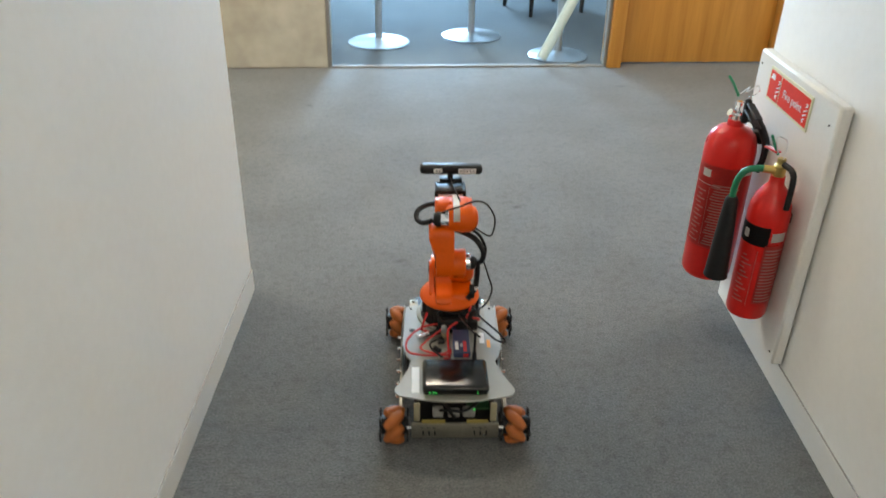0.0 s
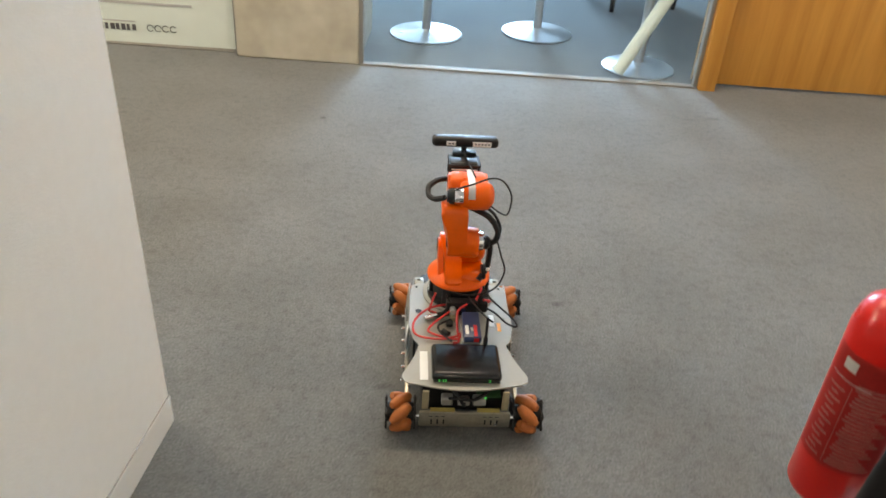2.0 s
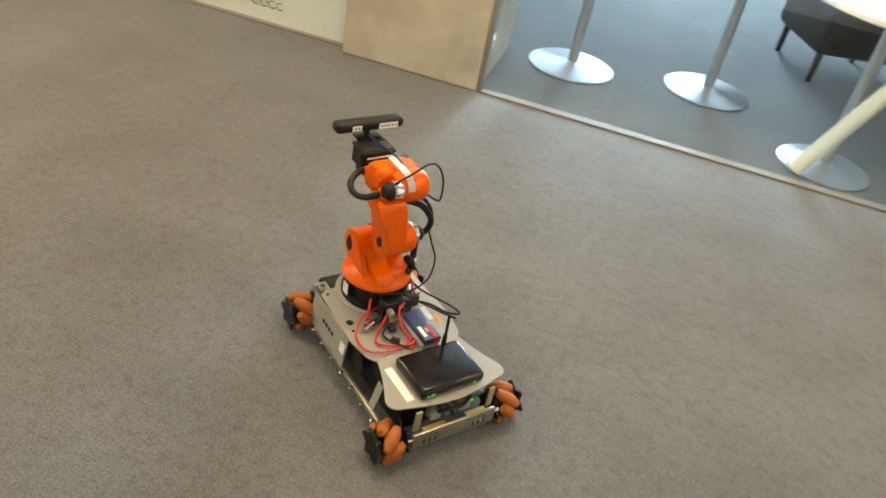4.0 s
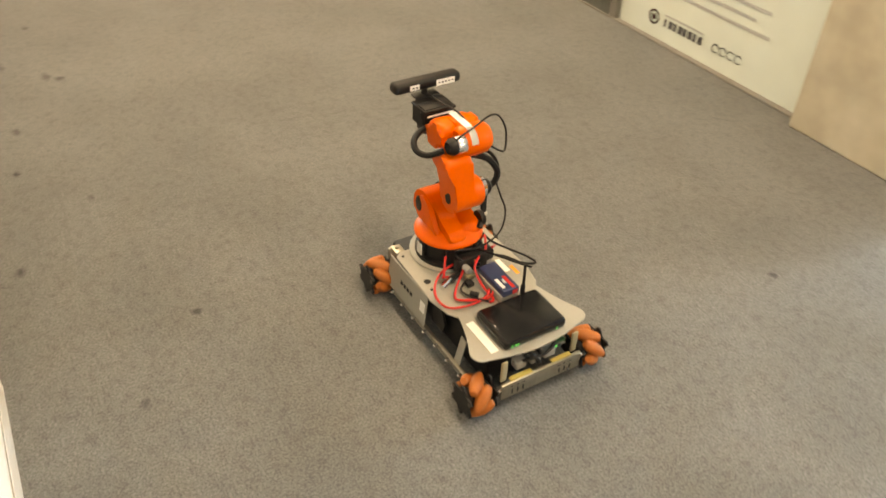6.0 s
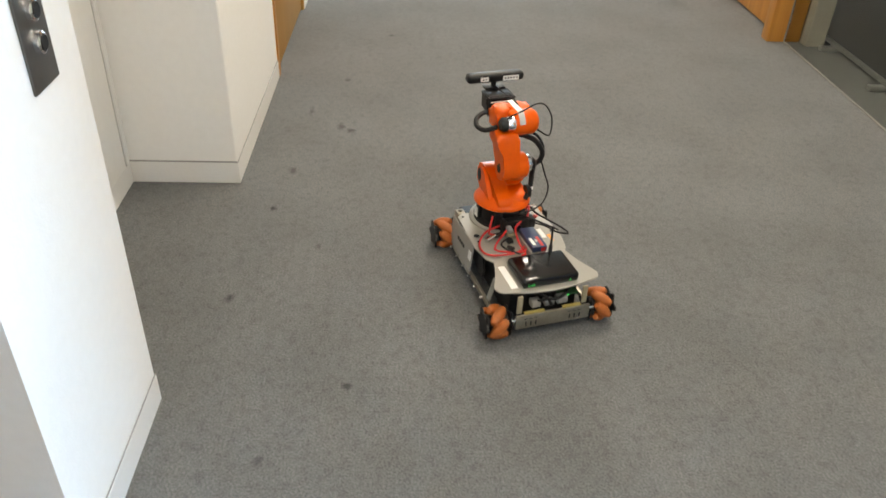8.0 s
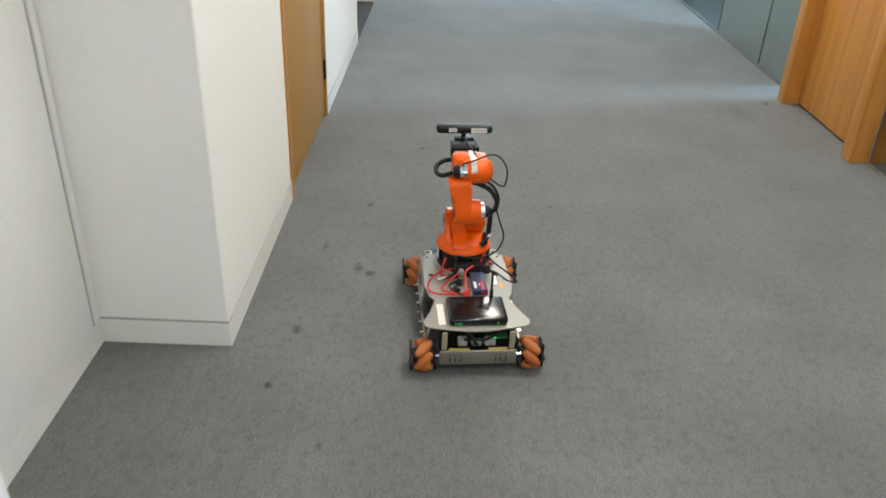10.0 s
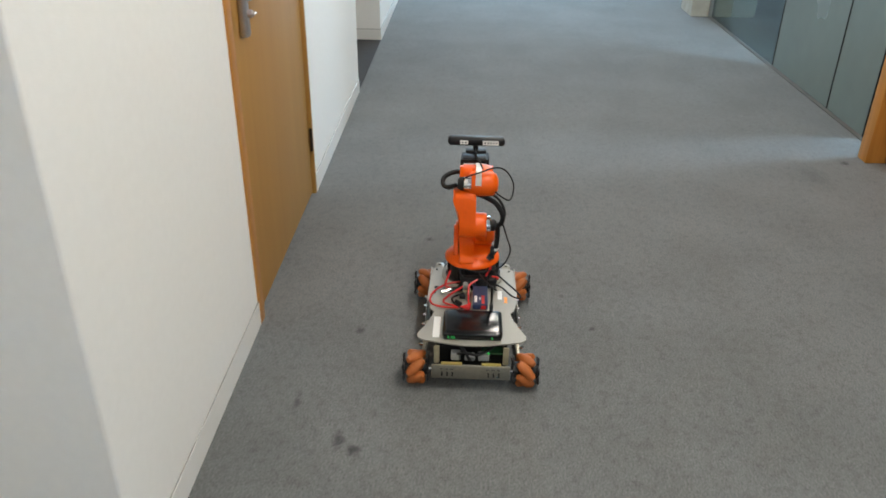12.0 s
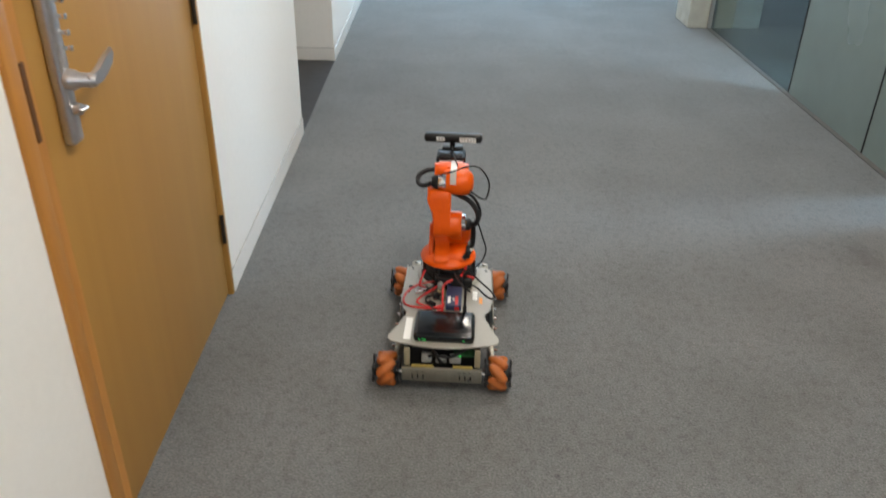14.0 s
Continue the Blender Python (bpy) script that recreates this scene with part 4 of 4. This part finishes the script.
for s in (1, -1):
    part("front_lug", box(0.2, s * 0.11 - 0.014, 0.105, 0.236, s * 0.11 + 0.014, 0.133, 0.004), STEEL, robot, "small steel front bracket")
    part("lug_bolt", lathe([(0.006, 0), (0.006, 0.005), (0, 0.005)], 14, pose(0.222, s * 0.11, 0.133)), STEEL, robot)

# arm
AX = 0.145
part("mount_ring", lathe([(0.0, 0.139), (0.1, 0.139), (0.1, 0.144), (0.096, 0.1465), (0, 0.1465)], 48, pose(AX + 0.004, 0, 0)), ROBGREY, robot, "pale grey mounting ring")
base = part("arm_base", lathe([(0, 0.146), (0.088, 0.146), (0.088, 0.155), (0.074, 0.158), (0.074, 0.208), (0, 0.208)], 40, pose(AX, 0, 0)), BLACK, robot, "black arm base drum")
for k in range(6):
    part("base_rib", moved(box(0.058, -0.012, 0.15, 0.083, 0.012, 0.203, 0.003, 1), pose(AX, 0, 0, 0, 0, 30 + 60 * k)), BLACK, base)
part("base_sticker", moved(box(-0.011, -0.0008, -0.016, 0.011, 0.0008, 0.016), pose(AX + 0.005, 0.0845, 0.172)), WHITE, base)
part("shoulder_skirt", lathe([(0, 0.204), (0.082, 0.205), (0.087, 0.209), (0.087, 0.214), (0.082, 0.22), (0.062, 0.234), (0.048, 0.24), (0, 0.243)], 48, pose(AX, 0.004, 0)), ORANGE, robot, "orange shoulder skirt")


def plate_xz(outline, y0, y1, bevel):
    """An outline in x, z with thickness along y."""
    return moved(prism(outline, -y1, -y0, bevel), pose(0, 0, 0, 90))


def rounded(points, r, n=6):
    """Rounds the corners of an outline."""
    out = []
    k = len(points)
    for i in range(k):
        p, a, b = Vector(points[i]), Vector(points[i - 1]), Vector(points[(i + 1) % k])
        ra = min(r, (a - p).length * 0.45, (b - p).length * 0.45)
        s, e = p + (a - p).normalized() * ra, p + (b - p).normalized() * ra
        for j in range(n + 1):
            u = j / n
            out.append(tuple(s * (1 - u) ** 2 + p * 2 * u * (1 - u) + e * u * u))
    return out


# shoulder: a swept bracket, widest at its foot, that carries the first tilting joint
bm = plate_xz(rounded([(0.062, 0.222), (0.078, 0.243), (0.118, 0.258), (0.142, 0.296), (0.172, 0.318), (0.212, 0.309), (0.232, 0.272), (0.222, 0.222)], 0.03), 0.0, 0.058, 0.009)
for v in bm.verts:
    u = min(1.0, max(0.0, (0.17 - v.co.x) / 0.06))
    if v.co.y > 0.03:
        v.co.y -= 0.014 * u * u * (3 - 2 * u)
shoulder = part("shoulder_bracket", bm, ORANGE, robot, "orange upright shoulder bracket")
part("saddle", plate_xz(rounded([(0.078, 0.222), (0.092, 0.245), (0.15, 0.256), (0.2, 0.245), (0.212, 0.222)], 0.02), -0.056, 0.0, 0.008), ORANGE, shoulder)
part("fairing", plate_xz(rounded([(0.098, 0.224), (0.13, 0.262), (0.157, 0.3), (0.178, 0.307), (0.198, 0.296), (0.188, 0.25), (0.168, 0.224)], 0.025), 0.05, 0.064, 0.006), ORANGE, shoulder)
part("lug", lathe([(0, -0.006), (0.02, -0.006), (0.022, 0), (0.02, 0.006), (0, 0.006)], 20, pose(0.1, -0.058, 0.25, 90)), BLACK, shoulder, "black oval boss")
part("joint_cap", lathe([(0, 0.003), (0.015, 0.003), (0.018, 0)], 24, pose(0.194, 0.0625, 0.274, -90) @ Matrix.Diagonal((0.85, 1.25, 1, 1))), BLACK, shoulder, "black oval joint cap")
bm = lathe([(0, -0.04), (0.026, -0.04), (0.036, -0.032), (0.042, -0.018), (0.042, 0.03), (0, 0.03)], 32, pose(0.166, -0.024, 0.287, -90))
part("shoulder_motor", bm, ORANGE, robot, "rounded orange motor housing")
part("joint_seam", lathe([(0.0385, -0.003), (0.041, -0.001), (0.041, 0.001), (0.0385, 0.003)], 32, pose(0.188, -0.001, 0.276, -90)), BLACK, robot, "dark joint seam")

# the link that leans back from the shoulder to the elbow
jx, jz, ex, ez, lr = 0.188, 0.276, 0.088, 0.352, 0.037
lean = math.atan2(ez - jz, ex - jx)
outline = [(jx + lr * math.cos(lean + radians(90 + 15 * k)), jz + lr * math.sin(lean + radians(90 + 15 * k))) for k in range(13)]
outline += [(ex + lr * math.cos(lean + radians(270 + 15 * k)), ez + lr * math.sin(lean + radians(270 + 15 * k))) for k in range(13)]
part("lower_link", plate_xz(outline, -0.036, -0.004, 0.007), ORANGE, robot, "orange link between shoulder and elbow")

# the upright link from the elbow to the head, flared at its top
bm = plate_xz(rounded([(0.046, 0.355), (0.052, 0.325), (0.088, 0.31), (0.122, 0.325), (0.128, 0.36), (0.122, 0.41), (0.14, 0.462), (0.066, 0.466), (0.058, 0.42)], 0.03), -0.002, 0.046, 0.011)
for v in bm.verts:
    u = min(1.0, max(0.0, (v.co.z - 0.385) / 0.06))
    if v.co.y > 0.02:
        v.co.y += 0.021 * u * u * (3 - 2 * u)
link = part("upper_arm", bm, ORANGE, robot, "orange upper arm link")
part("joint_cap", lathe([(0, 0.003), (0.014, 0.003), (0.016, 0)], 24, pose(0.087, 0.0455, 0.354, -90) @ Matrix.Diagonal((0.8, 1.3, 1, 1))), BLACK, link, "black oval joint cap")
part("elbow_motor", lathe([(0, -0.005), (0.039, -0.005), (0.039, 0.026), (0.035, 0.034), (0, 0.034)], 36, pose(0.086, 0.0, 0.352, 90)), ORANGE, robot, "orange elbow motor housing")
part("silver_cap", lathe([(0.025, 0.0), (0.025, 0.012), (0.022, 0.015), (0, 0.015)], 28, pose(0.084, -0.034, 0.357, 90)), CHROME, robot, "bright metal motor cap")
part("connector", lathe([(0.019, 0), (0.019, 0.01), (0.013, 0.017), (0, 0.017)], 20, pose(0.084, -0.049, 0.354, 90)), BLACK, robot)

# forearm head
HZ = 0.482
bm = lathe([(0, -0.022), (0.029, -0.02), (0.036, -0.012), (0.038, 0.02), (0.037, 0.048), (0.03, 0.06), (0.018, 0.066), (0, 0.068)], 40, pose(0.104, 0.0, HZ, 90))
join(bm, plate_xz(rounded([(0.1, 0.447), (0.1, 0.52), (0.186, 0.518), (0.202, 0.452)], 0.028), -0.05, 0.012, 0.018))
join(bm, plate_xz(rounded([(0.122, 0.452), (0.12, 0.518), (0.186, 0.516), (0.204, 0.455)], 0.024), -0.01, 0.05, 0.016))
head = part("forearm_head", bm, ORANGE, robot, "rounded orange forearm housing")
part("white_tape", arc_label(0.0388, 75, 168, -0.002, 0.016, 12), WHITE, head, "white tape strip", m=pose(0.104, 0.0, HZ, 90, 0, 0))
part("white_tape", box(0.098, -0.016, 0.5198, 0.172, 0.002, 0.5212), WHITE, head, "white tape strip")
part("head_clamp", box(0.1, 0.014, 0.455, 0.125, 0.05, 0.478, 0.006), ORANGE, head)
part("silver_cap", lathe([(0.021, 0.0), (0.021, 0.019), (0.019, 0.022), (0, 0.022)], 28, pose(0.084, 0.014, 0.49, -90)), CHROME, robot, "bright metal motor cap")
part("connector", lathe([(0.0205, 0), (0.0205, 0.01), (0.014, 0.019), (0, 0.019)], 20, pose(0.086, 0.036, 0.488, -90)), BLACK, robot)

# wrist, mount and depth sensor
bm = box(0.195, -0.03, 0.475, 0.235, 0.044, 0.54, 0.004)
box(0.19, -0.038, 0.53, 0.255, 0.048, 0.537, 0.002, 1, bm)
box(0.2, -0.036, 0.512, 0.21, 0.05, 0.532, 0.002, 1, bm)
for s in (-0.036, 0.044):
    box(0.198, s - 0.003, 0.49, 0.25, s + 0.003, 0.535, 0.002, 1, bm)
wrist = part("wrist", bm, BLACK, robot, "black servo wrist and bracket", m=pose(0.012, 0, -0.019))
part("wrist_edge", box(0.1885, -0.03, 0.522, 0.1898, 0.04, 0.526), WHITE, wrist)
part("sensor_stem", lathe([(0.01, 0.537), (0.008, 0.545), (0.008, 0.566)], 14, pose(0.28, 0.004, -0.02)), BLACK, robot)
sensor = part("depth_sensor", box(0.248, -0.088, 0.552, 0.284, 0.092, 0.579, 0.011, 4), BLACK, robot, "black bar-shaped depth camera", m=pose(0.014, 0, -0.013))
part("sensor_label", box(0.2472, 0.028, 0.559, 0.248, 0.053, 0.5715), WHITE, sensor, "white printed label")
part("sensor_label", box(0.2472, -0.068, 0.5575, 0.248, -0.018, 0.572), WHITE, sensor)
for y in (-0.064, -0.055, -0.046, -0.037, -0.028, 0.033, 0.042):
    part("label_print", box(0.2466, y, 0.563, 0.2471, y + 0.005, 0.567), INK, sensor, smooth=False)
stem = part("sensor_foot", box(0.25, -0.03, 0.537, 0.28, 0.035, 0.543, 0.003), BLACK, robot, m=pose(0.014, 0, -0.02))

# arm cables
for pts, r, mat in (
        ([(0.2, 0.044, 0.478), (0.185, 0.072, 0.482), (0.165, 0.097, 0.474), (0.14, 0.1, 0.462), (0.115, 0.085, 0.462), (0.095, 0.06, 0.478)], 0.0075, BLACK),
        ([(0.12, -0.005, 0.44), (0.105, -0.03, 0.437), (0.09, -0.062, 0.424), (0.08, -0.083, 0.392), (0.082, -0.08, 0.362), (0.085, -0.064, 0.352)], 0.008, BLACK),
        ([(0.12, 0.0, 0.445), (0.11, -0.035, 0.45), (0.095, -0.07, 0.436), (0.088, -0.09, 0.395), (0.092, -0.082, 0.35)], 0.0042, BLACK),
        ([(0.1, -0.07, 0.345), (0.11, -0.072, 0.3), (0.1, -0.066, 0.26), (0.08, -0.045, 0.236)], 0.008, BLACK),
        ([(0.27, 0.004, 0.528), (0.21, 0.0, 0.53), (0.15, -0.012, 0.528), (0.085, -0.045, 0.48), (0.078, -0.085, 0.447), (0.088, -0.106, 0.442), (0.1, -0.112, 0.485), (0.098, -0.088, 0.527), (0.09, -0.055, 0.54), (0.082, -0.01, 0.526), (0.078, 0.03, 0.512), (0.084, 0.056, 0.482)], 0.0024, BLACK),
        ([(0.085, -0.085, 0.36), (0.08, -0.1, 0.315), (0.07, -0.112, 0.27), (0.05, -0.085, 0.228), (0.04, -0.02, 0.212), (0.05, 0.04, 0.215), (0.04, 0.03, 0.19), (0.03, 0.0, 0.17)], 0.0024, BLACK)):
    part("arm_cable", tube(pts, r, 8), mat, robot, "black arm cable")
part("cable_tie", lathe([(0.009, -0.004), (0.01, 0.0), (0.009, 0.004)], 12, pose(0.1, -0.066, 0.262)), WHITE, robot)

# mecanum wheels
HUBSTEEL = material("dark_bolt_steel", (0.12, 0.11, 0.1), 0.4, 0.8)
WR, WX, WY = 0.05, 0.2355, 0.157


def wheel(side, fore, x, y):
    w = part("wheel", lathe([(0, -0.034), (0.024, -0.034), (0.024, 0.034), (0, 0.034)], 20, pose(0, 0, 0, 90)), BLACK, robot, "mecanum wheel with black hub and orange rollers")
    for s in (-1, 1):
        pts = [((0.0365 + 0.0085 * math.cos(6 * a)) * math.cos(a), (0.0365 + 0.0085 * math.cos(6 * a)) * math.sin(a)) for a in (2 * math.pi * k / 48 for k in range(48))]
        part("hub_plate", moved(prism(pts, -0.0025, 0.0025, 0.0006), pose(0, s * 0.035, 0, 90)), BLACK, w, "black lobed hub plate")
        for k in range(6):
            a = math.pi / 3 * k
            part("hub_bolt", lathe([(0.0035, 0), (0.0035, 0.003), (0, 0.003)], 8, pose(0.037 * math.cos(a), s * 0.0372, 0.037 * math.sin(a), -90 * s)), HUBSTEEL, w)
    prof = [(0.0, -0.031), (0.008, -0.031), (0.0122, -0.022), (0.015, -0.011), (0.0158, 0.0), (0.015, 0.011), (0.0122, 0.022), (0.008, 0.031), (0, 0.031)]
    me = mesh_of("roller", lathe(prof, 16), ROLLER, True)
    for k in range(6):
        a = math.pi / 3 * k
        radial, tang = Vector((math.cos(a), 0, math.sin(a))), Vector((-math.sin(a), 0, math.cos(a)))
        axis = (Vector((0, 1, 0)) * side * fore * -1 - tang).normalized() * -1
        ob = new("roller", me)
        ob.parent = w
        third = radial.cross(axis).normalized()
        ob.matrix_basis = Matrix.Translation(radial * (WR - 0.0158)) @ Matrix((radial, third * -1, axis)).transposed().to_4x4()
    return w


# side: +1 left; fore: +1 rear
WHEELS = [(wheel(s, f, 0, 0), -f * WX, s * WY) for s in (1, -1) for f in (1, -1)]

# seconds, x, y, heading
ROBOT = [
    (0, -0.042, 1.894, 87.0),
    (0.5, -0.017, 2.105, 85.7),
    (1, 0.000, 2.306, 86.5),
    (1.5, 0.020, 2.481, 88.2),
    (2, 0.027, 2.707, 94.1),
    (2.5, 0.005, 2.897, 104.5),
    (2.7, -0.012, 2.964, 108.5),
    (4.8, -0.438, 3.418, 157.3),
    (5, -0.476, 3.442, 161.1),
    (5.5, -0.635, 3.480, 171.7),
    (6, -0.845, 3.499, 180.9),
    (6.5, -1.040, 3.495, 189.5),
    (7, -1.313, 3.451, 192.3),
    (7.2, -1.395, 3.445, 196.0),
    (9.3, -2.180, 3.188, 191.6),
    (9.5, -2.260, 3.169, 189.4),
    (10, -2.450, 3.138, 185.9),
    (10.5, -2.662, 3.117, 183.6),
    (11, -2.862, 3.109, 181.4),
    (11.5, -3.052, 3.105, 180.1),
    (12, -3.259, 3.107, 179.4),
    (12.5, -3.473, 3.112, 178.6),
    (13, -3.676, 3.123, 178.1),
    (13.5, -3.897, 3.132, 177.3),
    (14, -4.100, 3.142, 177.1)]


def travelled(t):
    """The way that the robot has rolled by t seconds."""
    way = 0.0
    for (t0, x0, y0, _), (t1, x1, y1, _) in zip(ROBOT, ROBOT[1:]):
        if t <= t0:
            break
        way += math.hypot(x1 - x0, y1 - y0) * min(1.0, (t - t0) / (t1 - t0))
    return way


def motions():
    walk(robot, [(t, pose(x, y, 0, 0, 0, a)) for t, x, y, a in ROBOT])
    for w, x, y in WHEELS:
        walk(w, [(k / 10, pose(x, y, WR, 0, math.degrees(travelled(k / 10) / WR), 0)) for k in range(141)])


motions()
